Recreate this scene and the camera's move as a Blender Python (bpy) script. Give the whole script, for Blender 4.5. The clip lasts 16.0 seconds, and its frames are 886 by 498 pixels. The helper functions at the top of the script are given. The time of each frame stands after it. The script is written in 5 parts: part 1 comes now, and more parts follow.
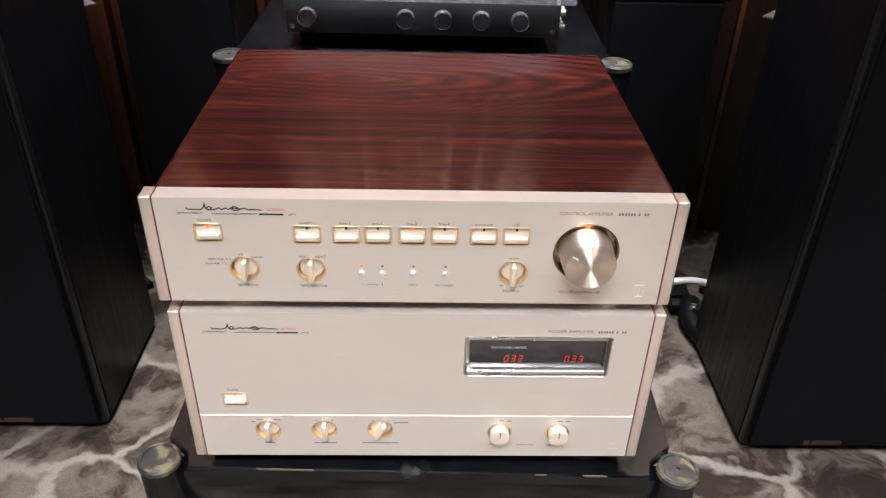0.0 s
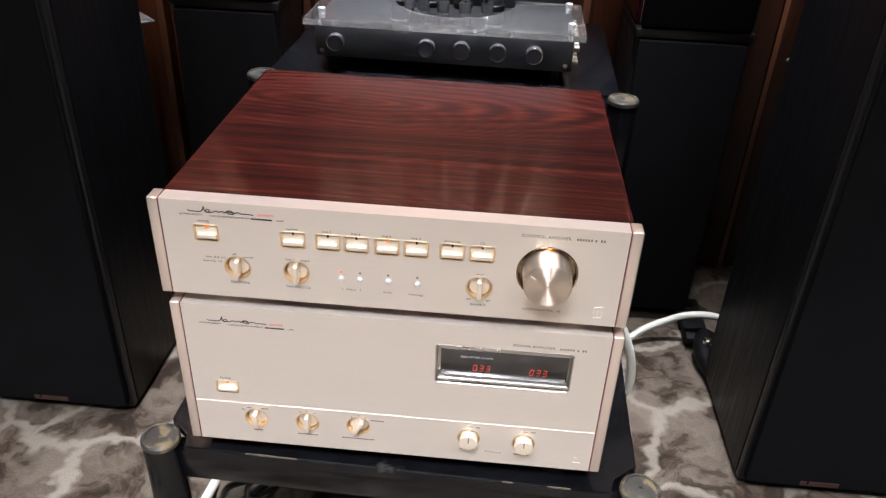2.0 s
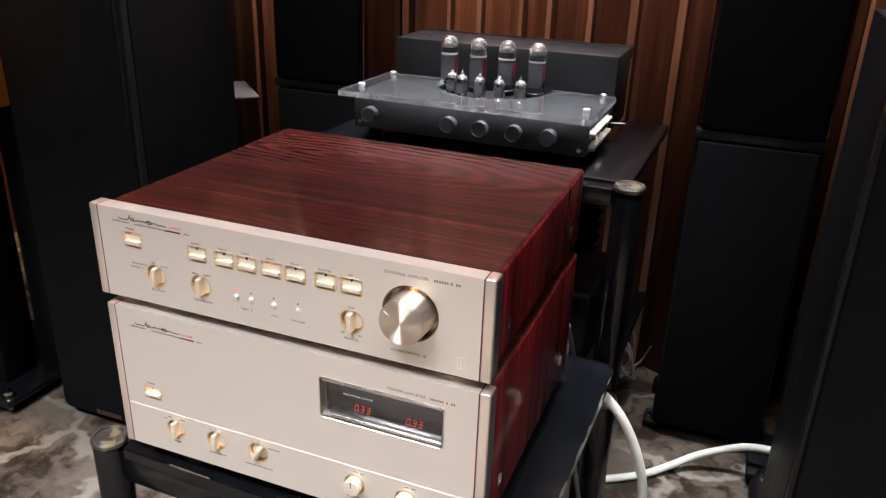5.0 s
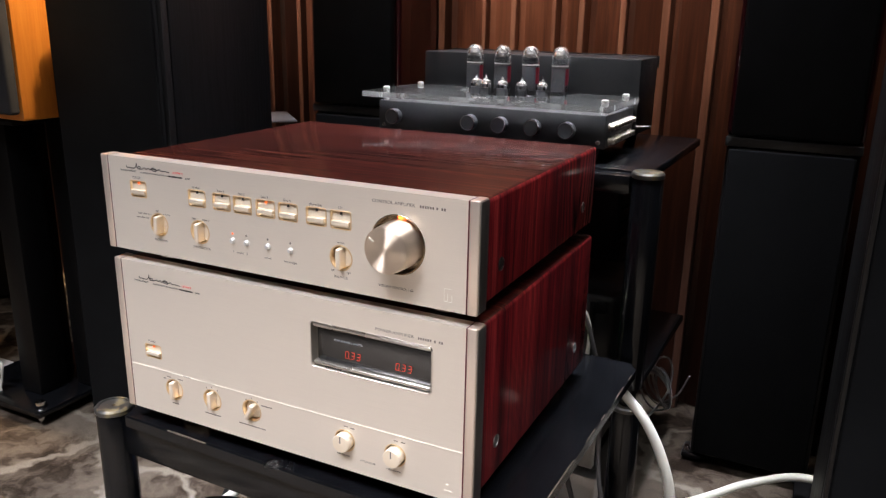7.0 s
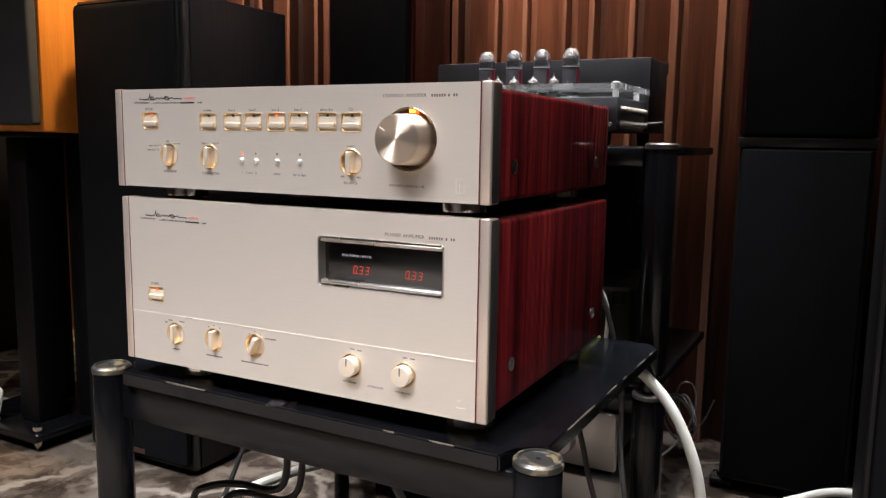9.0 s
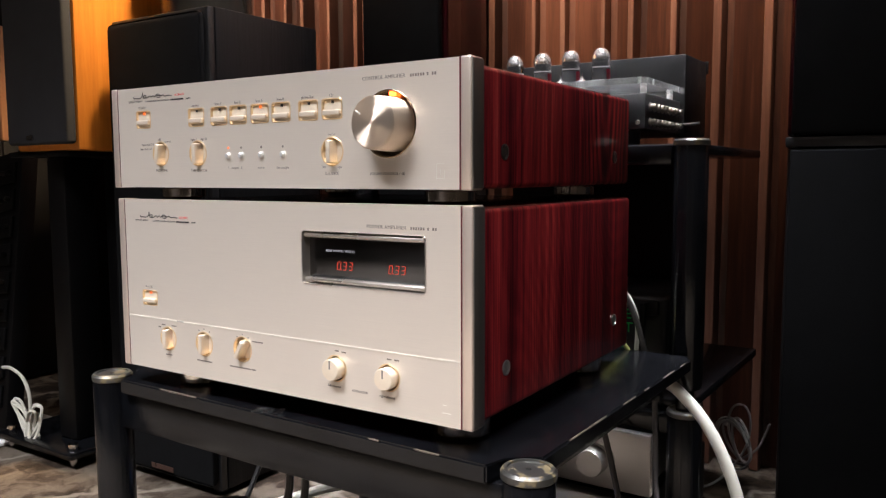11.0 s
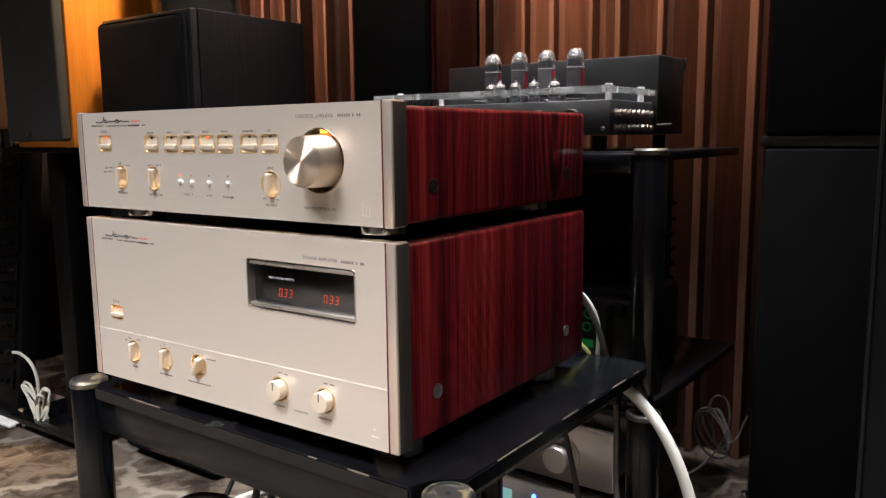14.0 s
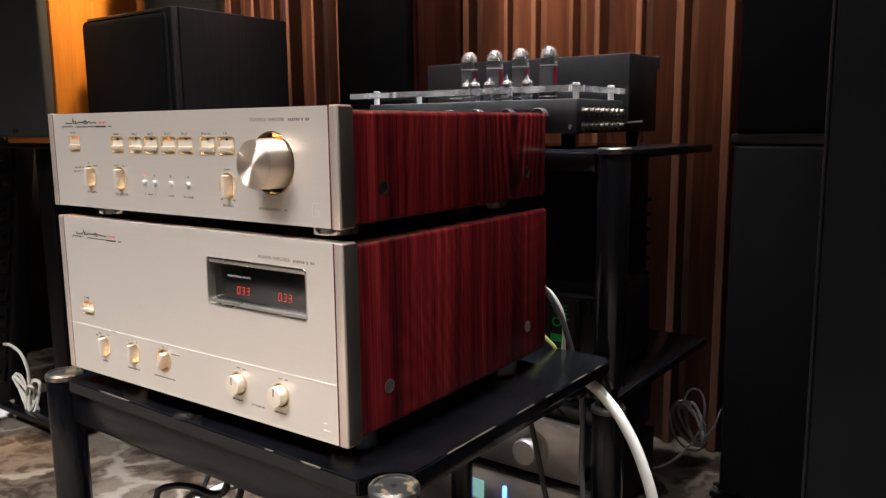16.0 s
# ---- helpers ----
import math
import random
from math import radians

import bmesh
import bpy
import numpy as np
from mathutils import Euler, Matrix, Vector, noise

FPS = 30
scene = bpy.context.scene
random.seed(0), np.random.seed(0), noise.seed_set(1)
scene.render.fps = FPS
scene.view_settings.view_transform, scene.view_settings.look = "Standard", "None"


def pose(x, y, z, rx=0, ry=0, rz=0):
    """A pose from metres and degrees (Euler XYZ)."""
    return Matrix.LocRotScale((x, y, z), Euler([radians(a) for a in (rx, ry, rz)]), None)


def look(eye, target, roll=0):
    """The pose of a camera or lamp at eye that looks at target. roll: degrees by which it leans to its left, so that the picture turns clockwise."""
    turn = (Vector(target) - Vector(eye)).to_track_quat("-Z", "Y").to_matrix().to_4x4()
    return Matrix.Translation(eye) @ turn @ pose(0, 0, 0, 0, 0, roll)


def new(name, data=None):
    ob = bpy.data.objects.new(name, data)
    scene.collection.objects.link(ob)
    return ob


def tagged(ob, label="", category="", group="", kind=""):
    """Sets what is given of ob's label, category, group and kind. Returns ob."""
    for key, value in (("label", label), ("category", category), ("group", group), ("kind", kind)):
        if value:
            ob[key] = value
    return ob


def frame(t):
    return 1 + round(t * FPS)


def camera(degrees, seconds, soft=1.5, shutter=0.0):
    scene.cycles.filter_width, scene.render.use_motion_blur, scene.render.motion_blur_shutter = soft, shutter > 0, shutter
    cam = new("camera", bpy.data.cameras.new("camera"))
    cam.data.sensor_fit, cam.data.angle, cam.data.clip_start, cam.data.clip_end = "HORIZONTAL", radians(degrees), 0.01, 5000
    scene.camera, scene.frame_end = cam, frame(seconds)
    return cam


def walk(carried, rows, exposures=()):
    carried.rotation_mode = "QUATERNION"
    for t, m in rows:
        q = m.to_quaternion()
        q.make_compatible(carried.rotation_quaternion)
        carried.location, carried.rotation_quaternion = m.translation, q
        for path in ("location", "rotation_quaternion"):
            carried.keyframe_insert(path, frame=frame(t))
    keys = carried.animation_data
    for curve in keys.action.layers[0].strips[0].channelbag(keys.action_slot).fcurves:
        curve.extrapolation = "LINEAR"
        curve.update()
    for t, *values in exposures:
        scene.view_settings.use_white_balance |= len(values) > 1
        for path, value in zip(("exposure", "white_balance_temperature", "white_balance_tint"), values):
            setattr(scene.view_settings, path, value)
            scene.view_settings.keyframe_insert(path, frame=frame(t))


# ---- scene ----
cam = camera(59.1, 16.0, 1.3)
PATH = [
    (0, (0.007, -0.564, 0.989), (0.061, 1.114, -0.097), 1.6),
    (0.5, (0.008, -0.565, 0.99), (0.049, 1.117, -0.092), 1.8),
    (1, (0.019, -0.569, 0.991), (0.028, 1.119, -0.082), 1.9),
    (1.5, (0.051, -0.587, 0.998), (0.011, 1.108, -0.062), 2.2),
    (2, (0.089, -0.617, 1.018), (-0.016, 1.086, -0.026), 2.5),
    (2.5, (0.126, -0.628, 1.022), (-0.053, 1.084, 0.004), 2.8),
    (3, (0.164, -0.62, 1.029), (-0.116, 1.1, 0.047), 2.8),
    (3.5, (0.227, -0.607, 1.027), (-0.183, 1.115, 0.097), 2.4),
    (3.7, (0.257, -0.601, 1.026), (-0.184, 1.121, 0.111), 2.4),
    (5.8, (0.465, -0.593, 0.918), (-0.294, 1.117, 0.212), 1.7),
    (6, (0.475, -0.6, 0.909), (-0.298, 1.11, 0.217), 1.7),
    (6.5, (0.482, -0.608, 0.862), (-0.327, 1.106, 0.225), 1.4),
    (7, (0.489, -0.6, 0.822), (-0.353, 1.123, 0.255), 1.1),
    (7.5, (0.489, -0.604, 0.78), (-0.378, 1.128, 0.28), 1.0),
    (8, (0.492, -0.605, 0.73), (-0.394, 1.142, 0.325), 1.0),
    (8.5, (0.502, -0.606, 0.676), (-0.393, 1.151, 0.341), 1.0),
    (9, (0.503, -0.617, 0.619), (-0.403, 1.146, 0.35), 0.9),
    (9.2, (0.504, -0.618, 0.603), (-0.404, 1.147, 0.354), 0.8),
    (11.3, (0.556, -0.531, 0.578), (-0.535, 1.135, 0.394), -0.4),
    (11.5, (0.563, -0.53, 0.586), (-0.539, 1.129, 0.395), -0.6),
    (12, (0.587, -0.518, 0.607), (-0.538, 1.122, 0.399), -0.8),
    (12.5, (0.6, -0.515, 0.621), (-0.534, 1.117, 0.396), -1.0),
    (13, (0.607, -0.515, 0.631), (-0.529, 1.113, 0.39), -1.0),
    (13.5, (0.617, -0.512, 0.634), (-0.513, 1.117, 0.37), -0.8),
    (14, (0.631, -0.505, 0.642), (-0.498, 1.121, 0.356), -0.6),
    (14.5, (0.648, -0.499, 0.644), (-0.485, 1.122, 0.342), -0.4),
    (15, (0.656, -0.495, 0.647), (-0.478, 1.122, 0.336), -0.3),
    (15.5, (0.673, -0.491, 0.651), (-0.465, 1.123, 0.338), -0.4),
    (16, (0.685, -0.491, 0.653), (-0.456, 1.122, 0.343), -0.6),
]
walk(cam, [(t, look(eye, target, roll)) for t, eye, target, roll in PATH], [(0.0, 0.0, 6500, 10), (6.0, 0.0, 6600, 10), (9.0, 0.06, 6700, 10), (11.5, 0.15, 6800, 10), (16.0, 0.08, 6950, 10)])

# ---------------------------------------------------------------- world and lights
world = bpy.data.worlds.new("room_air")
scene.world = world
world.use_nodes = True
world.node_tree.nodes["Background"].inputs[0].default_value = (0.75, 0.82, 1.0, 1)
world.node_tree.nodes["Background"].inputs[1].default_value = 0.02
scene.view_settings.exposure = 0.0


def lamp(name, m, size, watts, colour, spread=180.0):
    data = bpy.data.lights.new(name, "AREA")
    data.shape, data.size, data.size_y = "RECTANGLE", size[0], size[1]
    data.energy, data.color, data.spread = watts, colour, radians(spread)
    ob = new(name, data)
    ob.matrix_world = m
    return ob


# ceiling panels over the listening place, and the warm downlight over the wooden speaker
lamp("ceiling_panel_light", look((-0.35, -1.40, 2.56), (-0.35, -1.40, 0)), (1.2, 0.6), 136, (0.960, 0.968, 1.05), 85)
lamp("ceiling_panel_light", look((1.10, -1.0, 2.56), (1.10, -1.0, 0)), (0.6, 0.6), 48, (0.960, 0.968, 1.05), 76)
lamp("ceiling_panel_light", look((0.0, 0.50, 2.56), (0.0, 0.50, 0)), (0.9, 0.25), 10.5, (0.90, 0.91, 1.0), 31)
lamp("downlight", look((-0.30, 0.50, 2.52), (-0.86, 0.50, 1.25)), (0.12, 0.12), 12, (1.0, 0.74, 0.46), 32)
lamp("wall_washer", look((-0.15, 0.12, 2.52), (-0.15, 1.04, 1.50)), (2.6, 0.12), 54, (1.0, 0.80, 0.63), 37)


# ---------------------------------------------------------------- materials
def nodes_of(name):
    mat = bpy.data.materials.new(name)
    mat.use_nodes = True
    nt = mat.node_tree
    return mat, nt, nt.nodes["Principled BSDF"]


def add(nt, kind, **inputs):
    n = nt.nodes.new(kind)
    for k, v in inputs.items():
        n.inputs[k].default_value = v
    return n


def ramp(nt, fac, stops):
    r = nt.nodes.new("ShaderNodeValToRGB")
    while len(r.color_ramp.elements) < len(stops):
        r.color_ramp.elements.new(0.5)
    for e, (p, c) in zip(r.color_ramp.elements, stops):
        e.position, e.color = p, (*c, 1) if len(c) == 3 else c
    nt.links.new(fac, r.inputs[0])
    return r.outputs[0]


def coords(nt, scale=(1, 1, 1), rot=(0, 0, 0), loc=(0, 0, 0)):
    tc = nt.nodes.new("ShaderNodeTexCoord")
    mp = nt.nodes.new("ShaderNodeMapping")
    mp.inputs["Scale"].default_value = scale
    mp.inputs["Rotation"].default_value = [radians(a) for a in rot]
    mp.inputs["Location"].default_value = loc
    nt.links.new(tc.outputs["Object"], mp.inputs[0])
    return mp.outputs[0]


def noise_of(nt, vec, scale, detail=3.0, rough=0.55, dist=0.0):
    n = add(nt, "ShaderNodeTexNoise", Scale=scale, Detail=detail, Roughness=rough, Distortion=dist)
    nt.links.new(vec, n.inputs["Vector"])
    return n.outputs["Fac"]


def maths(nt, op, a, b=0.5, c=None):
    n = nt.nodes.new("ShaderNodeMath")
    n.operation = op
    for i, v in enumerate((a, b, c)):
        if v is None:
            continue
        if isinstance(v, (int, float)):
            n.inputs[i].default_value = v
        else:
            nt.links.new(v, n.inputs[i])
    return n.outputs[0]


def bump(nt, bsdf, height, strength=0.2, dist=0.001):
    b = add(nt, "ShaderNodeBump", Strength=strength, Distance=dist)
    nt.links.new(height, b.inputs["Height"])
    nt.links.new(b.outputs[0], bsdf.inputs["Normal"])


def plain(name, col, rough=0.5, metal=0.0, vary=0.12, scale=40.0, bumpy=0.0, coat=0.0):
    """A surface with a little mottling in colour and gloss."""
    mat, nt, b = nodes_of(name)
    v = coords(nt)
    f = noise_of(nt, v, scale, 4.0)
    lo = [c * (1 - vary) for c in col]
    hi = [min(1, c * (1 + vary)) for c in col]
    nt.links.new(ramp(nt, f, [(0.3, lo), (0.7, hi)]), b.inputs["Base Color"])
    f2 = noise_of(nt, v, scale * 0.15, 3.0)
    nt.links.new(ramp(nt, f2, [(0.3, (rough * 0.85,) * 3), (0.7, (min(1, rough * 1.15),) * 3)]), b.inputs["Roughness"])
    b.inputs["Metallic"].default_value = metal
    b.inputs["Coat Weight"].default_value = coat
    if bumpy:
        bump(nt, b, noise_of(nt, v, scale * 12, 2.0), bumpy, 0.0006)
    return mat


def brushed(name, col, rough, metal, along=(1, 1, 1), aniso=0.0):
    """Satin metal with fine brush lines along one axis."""
    mat, nt, b = nodes_of(name)
    v = coords(nt, along)
    f = noise_of(nt, v, 60.0, 4.0, 0.6)
    nt.links.new(ramp(nt, f, [(0.25, [c * 0.965 for c in col]), (0.75, [min(1, c * 1.03) for c in col])]), b.inputs["Base Color"])
    nt.links.new(ramp(nt, f, [(0.3, (rough * 0.9,) * 3), (0.7, (rough * 1.1,) * 3)]), b.inputs["Roughness"])
    b.inputs["Metallic"].default_value = metal
    b.inputs["Anisotropic"].default_value = aniso
    bump(nt, b, f, 0.05, 0.0002)
    return mat


def spun(name, col, rough):
    """Lathe-turned metal, gloss drawn out round the y axis."""
    mat, nt, b = nodes_of(name)
    b.inputs["Base Color"].default_value = (*col, 1)
    b.inputs["Metallic"].default_value = 1.0
    b.inputs["Roughness"].default_value = rough
    b.inputs["Anisotropic"].default_value = 1.0
    b.inputs["Anisotropic Rotation"].default_value = 0.25
    t = nt.nodes.new("ShaderNodeTangent")
    t.direction_type, t.axis = "RADIAL", "Y"
    nt.links.new(t.outputs[0], b.inputs["Tangent"])
    return mat


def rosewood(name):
    """Dark red rosewood under satin lacquer: grain along x on top, upright on the sides, with cathedral figure; light
    and shade by facing are in its colours.
    """
    mat, nt, b = nodes_of(name)
    tc = nt.nodes.new("ShaderNodeTexCoord")
    sep = nt.nodes.new("ShaderNodeSeparateXYZ")
    nt.links.new(tc.outputs["Object"], sep.inputs[0])
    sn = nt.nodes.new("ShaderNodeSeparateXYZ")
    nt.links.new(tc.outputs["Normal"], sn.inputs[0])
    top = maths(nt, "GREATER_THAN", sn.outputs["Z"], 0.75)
    # across the grain: y both on top and on the sides; along the grain: x on top, z on the sides
    along = nt.nodes.new("ShaderNodeMix")
    nt.links.new(top, along.inputs[0])
    nt.links.new(sep.outputs["Z"], along.inputs[2])
    nt.links.new(sep.outputs["X"], along.inputs[3])
    al, ac = along.outputs[0], sep.outputs["Y"]

    def stretched(sa, sc, scale, detail, rough=0.6, off=0.0):
        c = nt.nodes.new("ShaderNodeCombineXYZ")
        nt.links.new(maths(nt, "MULTIPLY", al, sa), c.inputs[0])
        nt.links.new(maths(nt, "MULTIPLY", ac, sc), c.inputs[1])
        nt.links.new(maths(nt, "MULTIPLY_ADD", top, 3.7, off), c.inputs[2])
        return noise_of(nt, c.outputs[0], scale, detail, rough)

    # growth rings seen as a sheet: a height field cut by the face
    field = maths(nt, "MULTIPLY_ADD", stretched(0.50, 1.15, 5.0, 0.4, 0.4, 1.3), 1.15, maths(nt, "MULTIPLY", ac, 1.9))
    fine = stretched(0.5, 22.0, 9.0, 5.0, 0.65)
    field = maths(nt, "MULTIPLY_ADD", fine, 0.022, field)
    rings = maths(nt, "SINE", maths(nt, "MULTIPLY", field, 190.0), 0)
    # the top veneer's cathedral figure towards the back
    ex = maths(nt, "MULTIPLY", maths(nt, "ADD", sep.outputs["X"], 0.07), 0.62)
    ey = maths(nt, "MULTIPLY", maths(nt, "SUBTRACT", sep.outputs["Y"], 0.285), 2.6)
    oval = maths(nt, "SQRT", maths(nt, "ADD", maths(nt, "MULTIPLY", ex, ex), maths(nt, "MULTIPLY", ey, ey)), 0)
    oval = maths(nt, "MULTIPLY_ADD", stretched(0.9, 2.2, 5.0, 2.0, 0.5, 9.0), 0.10, oval)
    arch = maths(nt, "SINE", maths(nt, "MULTIPLY", maths(nt, "MULTIPLY_ADD", fine, 0.02, oval), 210.0), 0)
    back = maths(nt, "MULTIPLY", top, ramp(nt, sep.outputs["Y"], [(0.17, (0, 0, 0)), (0.25, (1, 1, 1))]))
    figure = maths(nt, "MULTIPLY", maths(nt, "MULTIPLY", arch, back), 0.056)
    rings = maths(nt, "MULTIPLY_ADD", rings, 0.5, 0.5)
    broad = stretched(0.18, 5.0, 5.0, 2.0, 0.5, 4.0)
    streak = stretched(0.16, 17.0, 6.5, 4.0, 0.58, 7.0)
    pores = stretched(1.0, 75.0, 8.0, 4.0, 0.75, 2.0)
    # the side veneer's pointed figure near the back of the upper case
    sy = maths(nt, "MULTIPLY", maths(nt, "SUBTRACT", sep.outputs["Y"], 0.305), 2.3)
    sz = maths(nt, "MULTIPLY", maths(nt, "SUBTRACT", sep.outputs["Z"], 0.735), 0.45)
    cone = maths(nt, "SQRT", maths(nt, "ADD", maths(nt, "MULTIPLY", sy, sy), maths(nt, "MULTIPLY", sz, sz)), 0)
    cone = maths(nt, "MULTIPLY_ADD", stretched(0.8, 2.0, 6.0, 2.0, 0.5, 5.0), 0.05, cone)
    peaks = maths(nt, "SINE", maths(nt, "MULTIPLY", maths(nt, "MULTIPLY_ADD", fine, 0.02, cone), 260.0), 0)
    rear = maths(nt, "MULTIPLY", maths(nt, "SUBTRACT", 1.0, top), ramp(nt, sep.outputs["Y"], [(0.22, (0, 0, 0)), (0.27, (1, 1, 1))]))
    rear = maths(nt, "MULTIPLY", rear, maths(nt, "GREATER_THAN", sep.outputs["Z"], 0.56))
    figure = maths(nt, "MULTIPLY_ADD", maths(nt, "MULTIPLY", peaks, rear), 0.058, figure)
    calm = maths(nt, "MULTIPLY_ADD", back, -0.7, 1.0)
    streak = maths(nt, "MULTIPLY_ADD", maths(nt, "SUBTRACT", streak, 0.5), calm, 0.5)
    broad = maths(nt, "MULTIPLY_ADD", maths(nt, "SUBTRACT", broad, 0.5), calm, 0.5)
    mixed = maths(nt, "ADD", maths(nt, "MULTIPLY", rings, maths(nt, "MULTIPLY_ADD", top, 0.016, 0.022)), maths(nt, "MULTIPLY", streak, 0.32))
    mixed = maths(nt, "ADD", maths(nt, "ADD", mixed, figure), maths(nt, "MULTIPLY", broad, 0.34))
    mixed = maths(nt, "ADD", mixed, maths(nt, "MULTIPLY", pores, 0.32))
    # light put into the colour: top toned down as shaded, sides brighter as lit
    shaded_lid = ramp(nt, mixed, [(0.39, (0.0028, 0.0009, 0.0009)), (0.465, (0.0140, 0.0023, 0.0019)), (0.55, (0.037, 0.0057, 0.0040)), (0.66, (0.096, 0.021, 0.0125))])
    lit_flank = ramp(nt, mixed, [(0.39, (0.014, 0.0016, 0.0024)), (0.465, (0.070, 0.0046, 0.0070)), (0.545, (0.172, 0.0128, 0.0152)), (0.65, (0.36, 0.056, 0.048))])
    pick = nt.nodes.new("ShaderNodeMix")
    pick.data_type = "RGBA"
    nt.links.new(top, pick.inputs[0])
    nt.links.new(lit_flank, pick.inputs[6])
    nt.links.new(shaded_lid, pick.inputs[7])
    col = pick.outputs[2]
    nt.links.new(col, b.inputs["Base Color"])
    b.inputs["Roughness"].default_value = 0.5
    b.inputs["Specular IOR Level"].default_value = 0.06
    b.inputs["Coat Weight"].default_value = 0.55
    nt.links.new(ramp(nt, stretched(0.4, 1.2, 9.0, 3.0), [(0.3, (0.08,) * 3), (0.7, (0.14,) * 3)]), b.inputs["Coat Roughness"])
    bump(nt, b, pores, 0.10, 0.0003)
    return mat


def boards(name, dark, mid, light, gloss=0.45, spread=0.25):
    """Upright planks, each with its own tone."""
    mat, nt, b = nodes_of(name)
    info = nt.nodes.new("ShaderNodeObjectInfo")
    tc = nt.nodes.new("ShaderNodeTexCoord")
    shift = nt.nodes.new("ShaderNodeVectorMath")
    shift.operation = "MULTIPLY_ADD"
    nt.links.new(info.outputs["Random"], shift.inputs[0])
    shift.inputs[1].default_value = (13.0, 7.0, 31.0)
    nt.links.new(tc.outputs["Object"], shift.inputs[2])
    mp = nt.nodes.new("ShaderNodeMapping")
    mp.inputs["Scale"].default_value = (9.0, 9.0, 0.55)
    nt.links.new(shift.outputs[0], mp.inputs[0])
    f = noise_of(nt, mp.outputs[0], 3.2, 5.0, 0.6, 0.6)
    g = noise_of(nt, mp.outputs[0], 14.0, 4.0, 0.7)
    tone = maths(nt, "MULTIPLY_ADD", info.outputs["Random"], spread, -spread / 2)
    h = maths(nt, "ADD", maths(nt, "MULTIPLY_ADD", g, 0.4, maths(nt, "MULTIPLY", f, 0.6)), tone)
    nt.links.new(ramp(nt, h, [(0.28, dark), (0.5, mid), (0.72, light)]), b.inputs["Base Color"])
    b.inputs["Roughness"].default_value = gloss
    bump(nt, b, g, 0.12, 0.0006)
    return mat


def carpet_material():
    """Short-pile carpet printed like veined stone: brown blotches and pale wandering veins."""
    mat, nt, b = nodes_of("printed_carpet")
    v = coords(nt)
    warp = add(nt, "ShaderNodeTexNoise", Scale=5.0, Detail=4.0, Roughness=0.6)
    nt.links.new(v, warp.inputs["Vector"])
    off = nt.nodes.new("ShaderNodeVectorMath")
    off.operation = "MULTIPLY_ADD"
    nt.links.new(warp.outputs["Color"], off.inputs[0])
    off.inputs[1].default_value = (0.22, 0.22, 0.0)
    nt.links.new(v, off.inputs[2])
    vor = add(nt, "ShaderNodeTexVoronoi", Scale=4.3)
    vor.feature, vor.voronoi_dimensions = "DISTANCE_TO_EDGE", "2D"
    nt.links.new(off.outputs[0], vor.inputs["Vector"])
    patch = noise_of(nt, off.outputs[0], 9.0, 4.0, 0.62)
    blot = ramp(nt, patch, [(0.39, (0.020, 0.0138, 0.0100)), (0.455, (0.040, 0.0295, 0.0220)), (0.51, (0.080, 0.0640, 0.0495)), (0.62, (0.112, 0.0930, 0.0740))])
    wide = maths(nt, "MULTIPLY", vor.outputs["Distance"], maths(nt, "ADD", noise_of(nt, v, 6.0, 2.0), 0.55))
    broken = maths(nt, "MULTIPLY", noise_of(nt, v, 3.1, 3.0), 1.5)
    vein = maths(nt, "MULTIPLY", ramp(nt, wide, [(0.020, (1, 1, 1)), (0.064, (0, 0, 0))]), broken)
    mix = nt.nodes.new("ShaderNodeMix")
    mix.data_type = "RGBA"
    nt.links.new(vein, mix.inputs[0])
    nt.links.new(blot, mix.inputs[6])
    mix.inputs[7].default_value = (0.215, 0.192, 0.160, 1)
    fibre = noise_of(nt, v, 420.0, 2.0, 0.7)
    tint = nt.nodes.new("ShaderNodeMix")
    tint.data_type, tint.blend_type = "RGBA", "MULTIPLY"
    tint.inputs[0].default_value = 1.0
    nt.links.new(mix.outputs[2], tint.inputs[6])
    nt.links.new(ramp(nt, fibre, [(0.3, (0.72,) * 3), (0.7, (1.15,) * 3)]), tint.inputs[7])
    nt.links.new(tint.outputs[2], b.inputs["Base Color"])
    b.inputs["Roughness"].default_value = 0.95
    b.inputs["Specular IOR Level"].default_value = 0.1
    bump(nt, b, fibre, 0.5, 0.002)
    return mat


def worn_black():
    """Black satin lacquer, dusty and rubbed down to pale scratches in places."""
    mat, nt, b = nodes_of("worn_black_lacquer")
    v = coords(nt)
    f = noise_of(nt, v, 18.0, 6.0, 0.7)
    s = noise_of(nt, coords(nt, (6, 40, 40)), 30.0, 3.0, 0.8)
    dust = ramp(nt, f, [(0.35, (0.0018, 0.0020, 0.0026)), (0.7, (0.0048, 0.0052, 0.0064))])
    mark = ramp(nt, maths(nt, "MULTIPLY", f, s), [(0.45, (0, 0, 0)), (0.54, (1, 1, 1))])
    mix = nt.nodes.new("ShaderNodeMix")
    mix.data_type = "RGBA"
    nt.links.new(mark, mix.inputs[0])
    nt.links.new(dust, mix.inputs[6])
    mix.inputs[7].default_value = (0.05, 0.045, 0.04, 1)
    nt.links.new(mix.outputs[2], b.inputs["Base Color"])
    nt.links.new(ramp(nt, f, [(0.3, (0.13,) * 3), (0.7, (0.27,) * 3)]), b.inputs["Roughness"])
    b.inputs["Specular IOR Level"].default_value = 0.42
    return mat


